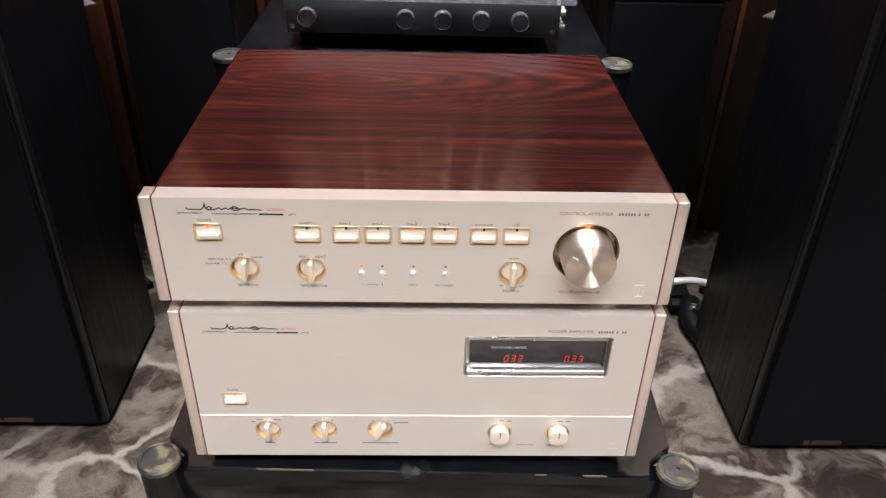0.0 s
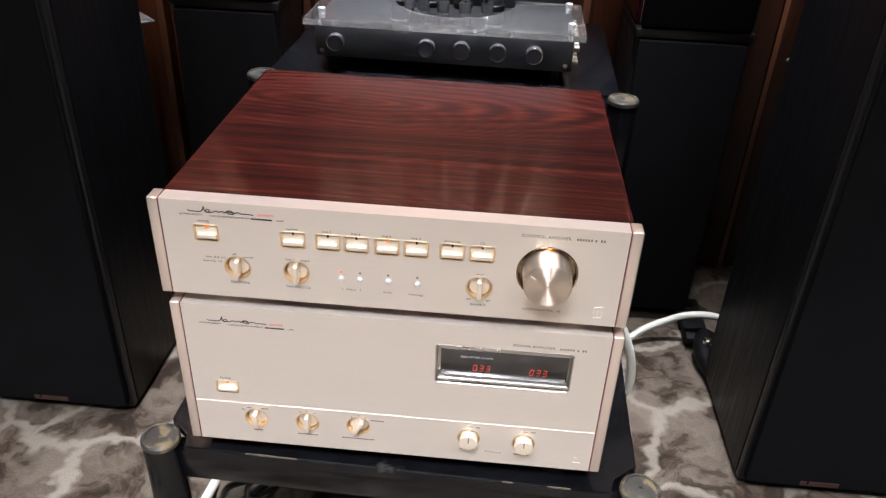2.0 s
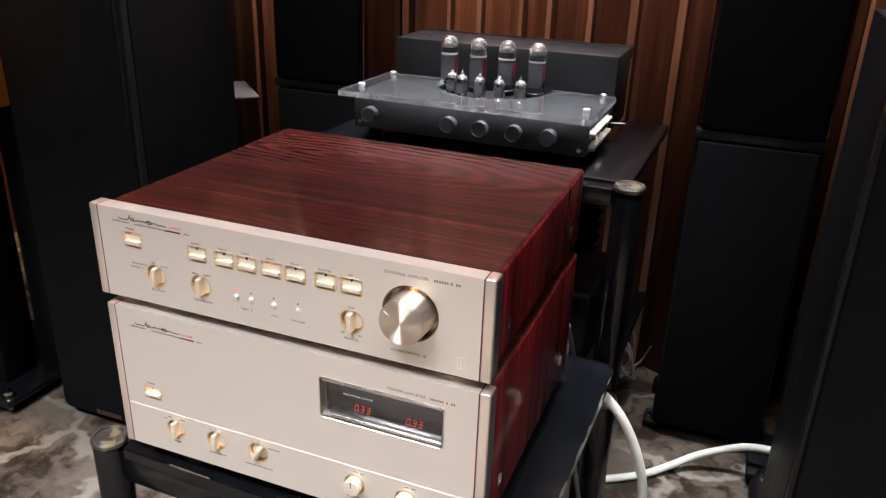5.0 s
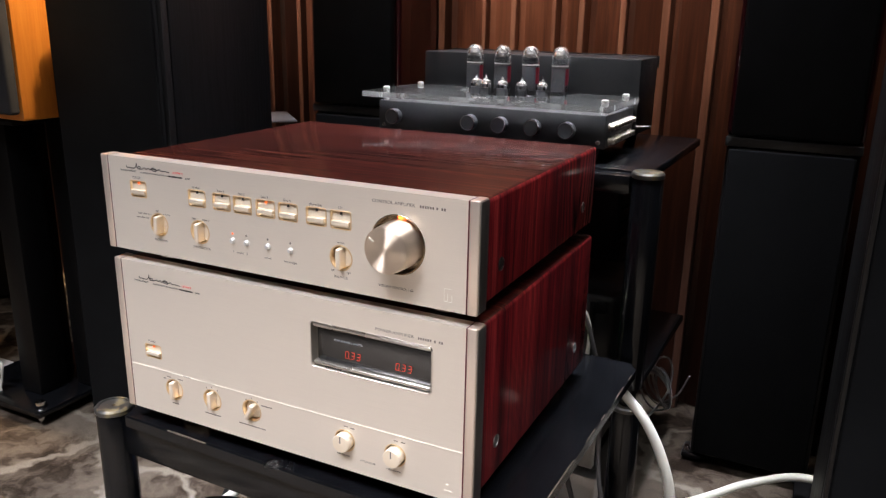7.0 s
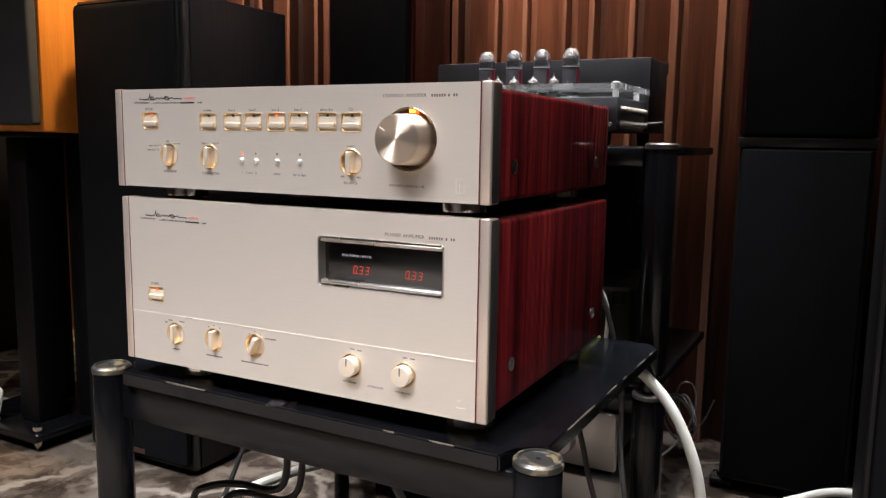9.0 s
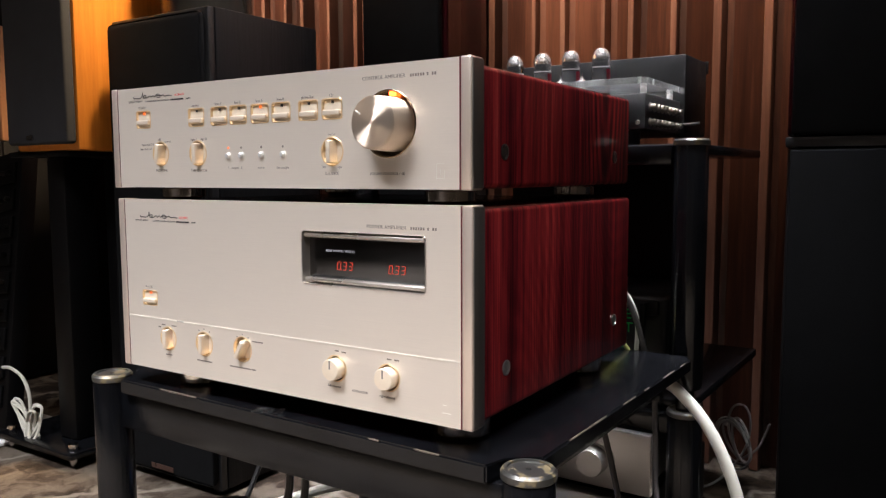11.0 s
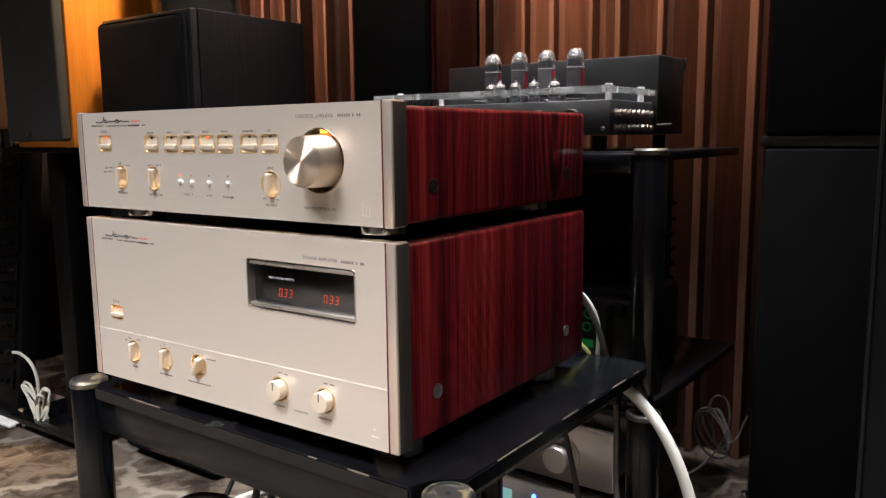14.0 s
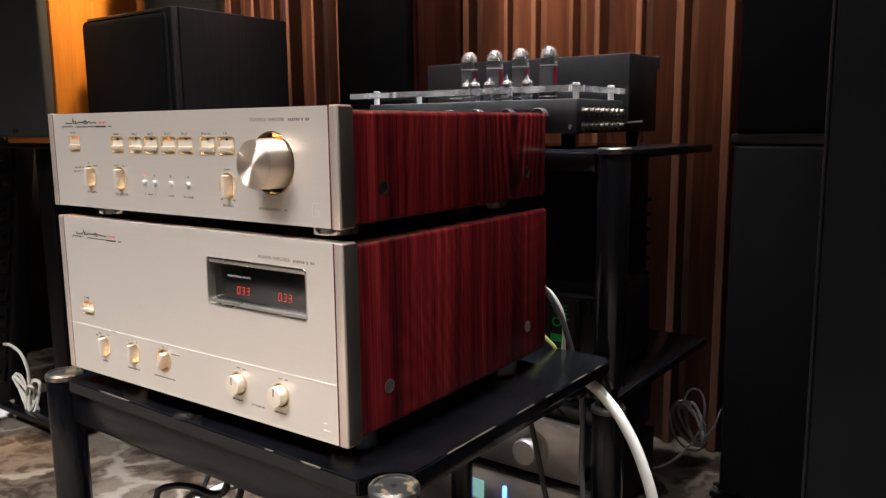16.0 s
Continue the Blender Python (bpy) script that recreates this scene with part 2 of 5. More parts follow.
def worn_cap():
    """Steel post cap with flaking ochre paint."""
    mat, nt, b = nodes_of("worn_cap")
    v = coords(nt)
    f = noise_of(nt, v, 70.0, 3.0, 0.6)
    m = ramp(nt, f, [(0.55, (0, 0, 0)), (0.58, (1, 1, 1))])
    mix = nt.nodes.new("ShaderNodeMix")
    mix.data_type = "RGBA"
    nt.links.new(m, mix.inputs[0])
    mix.inputs[6].default_value = (0.115, 0.115, 0.11, 1)
    mix.inputs[7].default_value = (0.13, 0.105, 0.060, 1)
    nt.links.new(mix.outputs[2], b.inputs["Base Color"])
    nt.links.new(ramp(nt, f, [(0.55, (0.9,) * 3), (0.58, (0.1,) * 3)]), b.inputs["Metallic"])
    b.inputs["Roughness"].default_value = 0.38
    bump(nt, b, m, 0.4, 0.0004)
    return mat


def glassy(name, col, rough=0.0, ior=1.45):
    mat, nt, b = nodes_of(name)
    b.inputs["Base Color"].default_value = (*col, 1)
    b.inputs["Transmission Weight"].default_value = 1.0
    b.inputs["Roughness"].default_value = rough
    b.inputs["IOR"].default_value = ior
    return mat


def glow(name, col, strength):
    mat, nt, b = nodes_of(name)
    b.inputs["Base Color"].default_value = (*[c * 0.3 for c in col], 1)
    b.inputs["Emission Color"].default_value = (*col, 1)
    b.inputs["Emission Strength"].default_value = strength
    return mat


def ash_black():
    """Black-stained ash veneer with upright open grain."""
    mat, nt, b = nodes_of("black_ash_veneer")
    v = coords(nt, (16, 16, 0.6))
    f = noise_of(nt, v, 10.0, 5.0, 0.7, 1.2)
    nt.links.new(ramp(nt, f, [(0.42, (0.0004, 0.0004, 0.0008)), (0.62, (0.0040, 0.0045, 0.0062))]), b.inputs["Base Color"])
    nt.links.new(ramp(nt, f, [(0.35, (0.58,) * 3), (0.65, (0.40,) * 3)]), b.inputs["Roughness"])
    b.inputs["Specular IOR Level"].default_value = 0.27
    bump(nt, b, f, 0.35, 0.0008)
    return mat


CHAMPAGNE = brushed("champagne_aluminium", (0.815, 0.75, 0.672), 0.42, 0.70, (0.35, 30, 30))
CAPMETAL = brushed("champagne_end_metal", (0.86, 0.74, 0.65), 0.34, 0.82, (30, 30, 0.4))
GOLD = plain("pale_gold", (0.80, 0.60, 0.36), 0.33, 0.74, 0.05, 60)
KNOBGOLD = plain("satin_pale_gold", (0.92, 0.82, 0.69), 0.36, 0.65, 0.04, 60)
MIRRORGOLD = plain("mirror_gold", (0.90, 0.79, 0.64), 0.38, 0.6, 0.04, 60)
SPUN = spun("turned_champagne", (0.86, 0.73, 0.60), 0.47)
SPUN.node_tree.nodes["Principled BSDF"].inputs["Metallic"].default_value = 0.90
BEZEL = plain("champagne_bezel", (0.62, 0.58, 0.53), 0.30, 0.9, 0.05, 60)
FOOTMETAL = plain("polished_foot", (0.72, 0.68, 0.64), 0.13, 1.0, 0.05, 60)
SATIN = plain("satin_nickel", (0.72, 0.72, 0.71), 0.36, 0.55, 0.05, 60)
STEEL = plain("satin_steel", (0.44, 0.425, 0.41), 0.25, 1.0, 0.06, 60)
CHROME = plain("chrome", (0.75, 0.75, 0.76), 0.12, 1.0, 0.04, 60)
REDLINE = plain("dark_red_inlay", (0.10, 0.012, 0.016), 0.4)
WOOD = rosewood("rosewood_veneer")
INK = plain("grey_print", (0.19, 0.16, 0.14), 0.6)
INKBLACK = plain("black_print", (0.02, 0.017, 0.016), 0.6)
INKRED = plain("red_print", (0.75, 0.10, 0.09), 0.6)
INKPALE = plain("pale_print", (0.36, 0.37, 0.39), 0.6)
ENGRAVE = plain("engraved_pale_line", (0.93, 0.88, 0.80), 0.3, 0.6)
DARKMETAL = plain("dark_anodised", (0.035, 0.030, 0.027), 0.35, 0.6)
SMOKED = plain("smoked_half_mirror", (0.12, 0.126, 0.137), 0.20, 1.0, 0.05, 20)
CAPSIDE = brushed("dark_satin_edge", (0.26, 0.235, 0.215), 0.34, 0.92, (30, 30, 0.4))
LED_RED = glow("red_segments", (1.0, 0.07, 0.035), 0.75)
LED_AMBER = glow("amber_lamp", (1.0, 0.17, 0.03), 1.5)
LED_RING = glow("amber_index_lamp", (1.0, 0.15, 0.025), 9.0)
LED_BLUE = glow("blue_lamp", (0.05, 0.16, 1.0), 8.0)
LED_GREEN = plain("green_print", (0.0, 0.42, 0.08), 0.6)
SCREEN = glow("pale_lcd", (0.35, 0.75, 0.70), 0.5)
RACK = worn_black()
CAP = worn_cap()
POWDER = plain("black_powder_coat", (0.0064, 0.0068, 0.0078), 0.45, 0.0, 0.15, 200, 0.15)
SOOT = plain("black_matt", (0.0022, 0.0022, 0.0026), 0.5, 0.0, 0.2, 30)
GRILLE = plain("black_grille_cloth", (0.0062, 0.0066, 0.0075), 0.95, 0.0, 0.2, 12, 0.3)
GRILLE.node_tree.nodes["Principled BSDF"].inputs["Specular IOR Level"].default_value = 0.08
GREYCLOTH = plain("dark_grey_cloth", (0.020, 0.021, 0.026), 0.95, 0.0, 0.15, 12, 0.3)
SOOT.node_tree.nodes["Principled BSDF"].inputs["Specular IOR Level"].default_value = 0.2
ASH = ash_black()
BURGUNDY = plain("burgundy_lacquer", (0.040, 0.004, 0.007), 0.18, 0.0, 0.25, 5, 0.0, 0.5)
# one slat wood in two tones: faces coloured as shaded, lips as lit
SLAT = boards("brown_slat_shaded_wood", (0.010, 0.0032, 0.0020), (0.040, 0.0130, 0.0074), (0.115, 0.043, 0.025), 0.4, 0.42)
SLATLIT = boards("brown_slat_lit_edge", (0.068, 0.028, 0.019), (0.150, 0.068, 0.046), (0.25, 0.125, 0.087), 0.35, 0.15)
HONEY = boards("honey_veneer", (0.42, 0.135, 0.018), (0.58, 0.20, 0.030), (0.68, 0.27, 0.055), 0.35, 0.05)
TEAK = boards("teak_veneer", (0.22, 0.10, 0.05), (0.32, 0.16, 0.085), (0.42, 0.23, 0.13), 0.45, 0.05)
CARPET = carpet_material()
SAWN = glassy("sawn_acrylic_edge", (0.92, 0.94, 0.93), 0.16, 1.49)
SAWN.node_tree.nodes["Principled BSDF"].inputs["Transmission Weight"].default_value = 0.88
ACRYLIC = glassy("clear_acrylic", (0.94, 0.96, 0.955), 0.03, 1.49)
ACRYLIC.node_tree.nodes["Principled BSDF"].inputs["Transmission Weight"].default_value = 0.99
BRONZE = spun("turned_bronze", (0.40, 0.31, 0.22), 0.22)
TUBEGLASS = glassy("tube_glass", (0.98, 0.99, 1.0), 0.0, 1.52)
GETTER = plain("silver_getter", (0.90, 0.88, 0.86), 0.13, 0.95, 0.1, 30)
PLATE = plain("grey_anode", (0.17, 0.175, 0.185), 0.34, 0.5)
MICA = plain("pale_mica", (0.62, 0.60, 0.57), 0.3)
VALVERED = plain("dark_red_valve_print", (0.20, 0.012, 0.028), 0.35)
HOSE = plain("white_cable_sheath", (0.58, 0.575, 0.51), 0.42, 0.0, 0.06, 30)
GREYCABLE = plain("grey_cable", (0.07, 0.065, 0.065), 0.5)
BLACKCABLE = plain("black_cable", (0.006, 0.006, 0.0065), 0.4)
YELLOWCABLE = plain("yellow_green_cable", (0.55, 0.58, 0.20), 0.45)
COILCABLE = plain("clear_silver_cable", (0.42, 0.42, 0.43), 0.3, 0.4)
SILVER = brushed("silver_faceplate", (0.62, 0.60, 0.58), 0.40, 0.85, (0.4, 30, 30))
COPPER = plain("copper_badge", (0.10, 0.055, 0.045), 0.4, 0.6)
PLASTER = plain("painted_plaster", (0.16, 0.14, 0.125), 0.85, 0.0, 0.06, 5, 0.1)
CEIL = plain("ceiling_paint", (0.30, 0.29, 0.29), 0.9, 0.0, 0.05, 4)
TAPE = glassy("torn_clear_tape", (0.93, 0.92, 0.90), 0.12, 1.3)
BAREWOOD = plain("bare_chipped_edge", (0.075, 0.056, 0.043), 0.8, 0.0, 0.5, 120)
GOLDPLUG = plain("gold_socket", (0.36, 0.33, 0.28), 0.32, 1.0)
LAMPFACE = glow("lamp_diffuser", (1.0, 0.94, 0.87), 2.0)


# ---------------------------------------------------------------- builders
def part(name, bm, mat, parent=None, label="", smooth=True):
    """One bmesh as one mesh object, under a thing or a part."""
    me = bpy.data.meshes.new(name)
    bmesh.ops.recalc_face_normals(bm, faces=bm.faces[:])
    bm.to_mesh(me)
    bm.free()
    me.materials.append(mat)
    if smooth:
        me.polygons.foreach_set("use_smooth", [True] * len(me.polygons))
        me.set_sharp_from_angle(angle=radians(35))
    ob = new(name, me)
    if parent:
        ob.parent = parent
    if label:
        tagged(ob, label)
    return ob


def thing(name, label, category, at=(0, 0, 0), rz=0.0, group="", kind=""):
    ob = new(name)
    ob.empty_display_size = 0.05
    ob.matrix_world = pose(*at, 0, 0, rz)
    return tagged(ob, label, category, group, kind)


def box(x0, x1, y0, y1, z0, z1, bevel=0.0, seg=2, bm=None):
    own = bmesh.new()
    bmesh.ops.create_cube(own, size=1.0)
    for v in own.verts:
        v.co = ((x0 + x1) / 2 + v.co.x * (x1 - x0), (y0 + y1) / 2 + v.co.y * (y1 - y0), (z0 + z1) / 2 + v.co.z * (z1 - z0))
    if bevel:
        bmesh.ops.bevel(own, geom=own.edges[:], offset=bevel, segments=seg, profile=0.5, affect="EDGES")
    if bm is None:
        return own
    return join(bm, own)


def join(bm, other):
    table = {v: bm.verts.new(v.co) for v in other.verts}
    for f in other.faces:
        bm.faces.new([table[v] for v in f.verts])
    other.free()
    return bm


def moved(bm, m):
    bmesh.ops.transform(bm, matrix=m, verts=bm.verts[:])
    return bm


def lathe(profile, n=32, axis="z", bm=None):
    """Spin (radius, height) pairs round an axis; axis y points the heights at -y, towards the front."""
    out = bm or bmesh.new()
    rings = []
    for r, h in profile:
        ring = []
        for i in range(n):
            a = 2 * math.pi * i / n
            c, s = r * math.cos(a), r * math.sin(a)
            ring.append(out.verts.new((c, s, h) if axis == "z" else (c, -h, s) if axis == "y" else (h, c, s)))
        rings.append(ring)
    for a, b in zip(rings, rings[1:]):
        for i in range(n):
            out.faces.new((a[i], a[(i + 1) % n], b[(i + 1) % n], b[i]))
    out.faces.new(rings[0])
    out.faces.new(rings[-1])
    return out


def round_rect(cx, cz, w, h, r, n=6):
    pts = []
    for qx, qz, a0 in ((1, 1, 0), (-1, 1, 90), (-1, -1, 180), (1, -1, 270)):
        for i in range(n + 1):
            a = radians(a0 + 90 * i / n)
            pts.append((cx + qx * (w / 2 - r) + r * math.cos(a), cz + qz * (h / 2 - r) + r * math.sin(a)))
    return pts


def circle(cx, cz, r, n=40):
    return [(cx + r * math.cos(2 * math.pi * i / n), cz + r * math.sin(2 * math.pi * i / n)) for i in range(n)]


def pierced_plate(x0, x1, z0, z1, y0, y1, holes):
    """A plate facing -y with real holes through it."""
    bm = bmesh.new()
    loops = []
    for pts in [[(x0, z0), (x1, z0), (x1, z1), (x0, z1)]] + holes:
        vs = [bm.verts.new((x, y0, z)) for x, z in pts]
        es = [bm.edges.new((vs[i], vs[(i + 1) % len(vs)])) for i in range(len(vs))]
        loops.append((vs, es))
    bmesh.ops.triangle_fill(bm, use_beauty=True, use_dissolve=False, edges=[e for _, es in loops for e in es])
    for vs, es in loops:
        back = [bm.verts.new((v.co.x, y1, v.co.z)) for v in vs]
        for i in range(len(vs)):
            j = (i + 1) % len(vs)
            bm.faces.new((vs[i], vs[j], back[j], back[i]))
    return bm


def cup(loop, y0, depth, lip=0.0009):
    """A lined recess: a thin proud lip, walls and floor."""
    bm = bmesh.new()
    n = len(loop)
    cx, cz = sum(p[0] for p in loop) / n, sum(p[1] for p in loop) / n

    def ring(k, y):
        return [bm.verts.new((cx + (x - cx) * k, y, cz + (z - cz) * k)) for x, z in loop]
    size = max(abs(x - cx) for x, z in loop)
    rs = [ring(1 + 0.0004 / size, y0 - 0.0002), ring(1 - 0.0002 / size, y0 - lip * 0.6), ring(1 - 0.0010 / size, y0 - lip * 0.3), ring(1 - 0.0014 / size, y0 + depth * 0.5), ring(1 - 0.0018 / size, y0 + depth)]
    for a, b in zip(rs, rs[1:]):
        for i in range(n):
            bm.faces.new((a[i], a[(i + 1) % n], b[(i + 1) % n], b[i]))
    bm.faces.new(rs[-1])
    return bm


def catmull(pts, per=10):
    p = [Vector(q) for q in pts]
    p = [p[0] * 2 - p[1]] + p + [p[-1] * 2 - p[-2]]
    out = []
    for i in range(1, len(p) - 2):
        a, b, c, d = p[i - 1:i + 3]
        for k in range(per):
            t = k / per
            out.append(0.5 * ((2 * b) + (c - a) * t + (2 * a - 5 * b + 4 * c - d) * t * t + (3 * b - a - 3 * c + d) * t ** 3))
    out.append(p[-2])
    return out


def sweep(pts, r, n=10, per=10, bm=None):
    """A round cord along a smooth line through the points."""
    line = catmull(pts, per)
    out = bm or bmesh.new()
    side = Vector((0.31, 0.2, 0.93))
    rings = []
    for i, c in enumerate(line):
        d = (line[min(i + 1, len(line) - 1)] - line[max(i - 1, 0)]).normalized()
        side = (side - d * side.dot(d)).normalized()
        up = d.cross(side)
        rings.append([out.verts.new(c + (side * math.cos(2 * math.pi * k / n) + up * math.sin(2 * math.pi * k / n)) * r) for k in range(n)])
    for a, b in zip(rings, rings[1:]):
        for k in range(n):
            out.faces.new((a[k], a[(k + 1) % n], b[(k + 1) % n], b[k]))
    out.faces.new(rings[0])
    out.faces.new(rings[-1])
    return out


def words(text, x, z, size, y, mat, parent, align="CENTER", name="lettering", spacing=1.0, width=None, face="front"):
    """Printed lettering as a thin mesh on a face that looks towards -y."""
    cu = bpy.data.curves.new("text", "FONT")
    cu.body, cu.size, cu.align_x, cu.align_y, cu.extrude, cu.space_character = text, size, align, "CENTER", 0.00012, spacing
    cu.resolution_u = 3
    tmp = new("text", cu)
    bpy.context.view_layer.update()
    me = bpy.data.meshes.new_from_object(tmp.evaluated_get(bpy.context.evaluated_depsgraph_get()))
    bpy.data.objects.remove(tmp)
    if width:
        xs = [v.co.x for v in me.vertices]
        k = width / max(1e-6, max(xs) - min(xs))
        for v in me.vertices:
            v.co.x *= k
    for v in me.vertices:
        v.co = Vector((v.co.x + x, y - v.co.z, v.co.y + z))
    me.materials.clear()
    me.materials.append(mat)
    ob = new(name, me)
    ob.parent = parent
    return ob


def bars(x0, x1, z, h, y, mat, parent, name="lettering", breaks=4, seed=1):
    """Writing too small or not to be spelt out: a row of plain bars."""
    rng = random.Random(seed)
    cuts = sorted(rng.uniform(0.15, 0.85) for _ in range(breaks - 1))
    bm = bmesh.new()
    for a, b in zip([0] + cuts, cuts + [1]):
        if b - a > 0.03:
            box(x0 + (x1 - x0) * a, x0 + (x1 - x0) * (b - 0.02), y - 0.00015, y, z - h / 2, z + h / 2, bm=bm)
    return part(name, bm, mat, parent, smooth=False)


def slab(name, mat, dims, label, category="", bevel=0.0):
    ob = part(name, box(*dims, bevel), mat, None, label)
    return tagged(ob, label, category or name.split("_")[0], kind="structure")


# ---------------------------------------------------------------- the room
part_floor = slab("floor", CARPET, (-3.0, 3.0, -3.2, 1.2, -0.08, 0.0), "brown carpet printed like veined stone", "floor")
slab("ceiling", CEIL, (-3.0, 3.0, -3.2, 1.2, 2.6, 2.7), "plain pale ceiling", "ceiling")
wall_north = slab("wall_north", SOOT, (-3.0, 3.0, 1.12, 1.2, 0, 2.6), "dark wall behind upright brown wooden slats", "wall")
slab("wall_south", PLASTER, (-3.0, 3.0, -3.3, -3.2, 0, 2.6), "plain painted wall", "wall")
slab("wall_west", PLASTER, (-3.1, -3.0, -3.2, 1.2, 0, 2.6), "plain painted wall", "wall")
slab("wall_east", PLASTER, (3.0, 3.1, -3.2, 1.2, 0, 2.6), "plain painted wall", "wall")


def slat_mesh(width, step, lip, name):
    """One louvred board: a face leaning out to the right, coloured dark as shaded, that ends in a narrow front lip
    coloured pale as lit.
    """
    bm = bmesh.new()
    pts = [(0, 0.0), (0.012, 0.004), (width - lip - 0.002, -step * 0.75), (width - lip, -step), (width - 0.002, -step - 0.001), (width - 0.0005, -step + 0.001), (width - 0.0005, 0.045), (0, 0.045)]
    lo = [bm.verts.new((x, y, 0)) for x, y in pts]
    hi = [bm.verts.new((x, y, 2.59)) for x, y in pts]
    n = len(pts)
    for i in range(n):
        bm.faces.new((lo[i], lo[(i + 1) % n], hi[(i + 1) % n], hi[i]))
    bm.faces.new(lo)
    bm.faces.new(hi)
    bmesh.ops.recalc_face_normals(bm, faces=bm.faces[:])
    me = bpy.data.meshes.new(name)
    bm.to_mesh(me)
    bm.free()
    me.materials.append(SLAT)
    me.materials.append(SLATLIT)
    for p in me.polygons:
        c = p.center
        # lighter tone on the lips stands in for the light they catch
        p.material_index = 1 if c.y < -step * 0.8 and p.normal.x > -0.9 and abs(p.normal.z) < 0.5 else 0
    return me


# right-hand lips of the boards behind the racks; the rest follow at an even pitch
lips = [-0.396, -0.314, -0.220, -0.150, -0.056, 0.008, 0.088, 0.180, 0.270]
lips = [-0.396 - 0.080 * k for k in range(19, 0, -1)] + lips + [0.270 + 0.080 * k for k in range(1, 21)]
order = random.Random(4)
for a, b in zip(lips, lips[1:]):
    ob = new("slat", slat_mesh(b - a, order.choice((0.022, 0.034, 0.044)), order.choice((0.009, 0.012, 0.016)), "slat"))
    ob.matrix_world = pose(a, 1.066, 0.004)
    ob.parent = wall_north


# ---------------------------------------------------------------- the two champagne amplifiers
def signature(x, z, w, y, parent):
    """The maker's flourish as a plain inked stroke."""
    pts = [(0, .30), (.02, .0), (.05, .05), (.12, .0), (.2, .06), (.24, .55), (.25, .95), (.26, .2), (.3, -.05), (.34, .3), (.3, .45), (.27, .1), (.36, .0), (.44, .3), (.47, .05), (.53, .3), (.56, .05), (.62, .45), (.68, .4), (.7, -.05), (.63, -.05), (.6, .3), (.72, .15), (.78, .3), (.82, .05), (.9, .12), (1.0, .02)]
    bm = sweep([(x + a * w, y, z + b * w * 0.10) for a, b in pts], 0.00055, 5, 4)
    for v in bm.verts:
        v.co.y = y + (v.co.y - y) * 0.2
    return part("signature", bm, INKBLACK, parent, "black handwritten flourish")


def rocker(x, z, parent, w=0.0235, h=0.0182, lit=None, name="push_button"):
    """Gilt push button in a lined recess, with a proud ridge and a tiny lamp."""
    root = part(name, cup(round_rect(x, z, w, h, 0.0028), 0.0, 0.0042), GOLD, parent, "pale gold push button")
    key = box(x - w / 2 + 0.0011, x + w / 2 - 0.0011, 0.0010, 0.0042, z - h / 2 + 0.0010, z + h / 2 - 0.0010, 0.0006)
    for v in key.verts:
        if v.co.z > z and v.co.y < 0.002:
            v.co.y += 0.0008
    part("key", key, MIRRORGOLD, root)
    part("ridge", box(x - w / 2 + 0.0022, x + w / 2 - 0.0022, -0.0024, 0.002, z - h * 0.31, z - h * 0.05, 0.0009, 3), KNOBGOLD, root)
    mat = {None: None, "off": INKBLACK, "on": LED_AMBER}[lit]
    if mat:
        part("indicator", box(x - 0.0010, x + 0.0010, 0.0003, 0.002, z + h / 2 - 0.0040, z + h / 2 - 0.0017, 0.0003), mat, root)
    return root


def grip_knob(x, z, parent, turn=0.0, r=0.0128):
    """Recessed rotary switch: gilt bowl, round base and a rounded grip across it."""
    root = part("rotary_knob", cup(circle(x, z, r), 0.0, 0.008), GOLD, parent, "pale gold rotary switch")
    part("disc", moved(lathe([(r * 0.80, 0), (r * 0.80, 0.0036), (r * 0.74, 0.0042), (r * 0.3, 0.0045)], 32, "y"), pose(x, 0.008, z)), KNOBGOLD, root)
    g = box(-0.0026, 0.0026, -0.0070, 0.006, -r * 0.80, r * 0.80, 0.0016, 3)
    part("grip", moved(g, pose(x, 0, z, 0, turn, 0)), KNOBGOLD, root)
    return root


def trim_knob(x, z, parent, r=0.0122):
    root = part("rotary_knob", cup(circle(x, z, r), 0.0, 0.008), GOLD, parent, "small champagne level knob")
    part("cap", lathe([(0.0098, 0), (0.0098, 0.0149), (0.0092, 0.0158), (0.0012, 0.0162)], 36, "y"), MIRRORGOLD, root).location = (x, 0.007, z)
    part("pointer", box(x - 0.0006, x + 0.0006, -0.0095, -0.0090, z + 0.001, z + 0.0088), INK, root)
    return root


def foot(x, y, z0, z1, parent, r=0.026):
    h = z1 - z0
    return part("foot", moved(lathe([(r * 0.92, 0), (r, h * 0.12), (r, h * 0.75), (r * 0.88, h * 0.80), (r * 0.88, h)], 36), pose(x, y, z0)), FOOTMETAL, parent, "turned steel foot")


def casework(root, z0, z1, depth, bolts, metal):
    """Rounded rosewood sleeve with recessed side bolts."""
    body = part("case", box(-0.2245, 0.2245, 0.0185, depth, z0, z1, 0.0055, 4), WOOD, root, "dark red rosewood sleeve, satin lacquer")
    for y, z in bolts:
        for s in (1, -1):
            b = part("bolt", moved(lathe([(0.0070, 0), (0.0070, 0.0006), (0.0054, 0.0009), (0.0049, -0.0010), (0.0026, -0.0012), (0.0024, 0.0002), (0.0008, 0.0003)], 24, "x"), pose(s * 0.2247, y, z, 0, 0, 0 if s > 0 else 180)), metal, root, "recessed bolt")
    return body


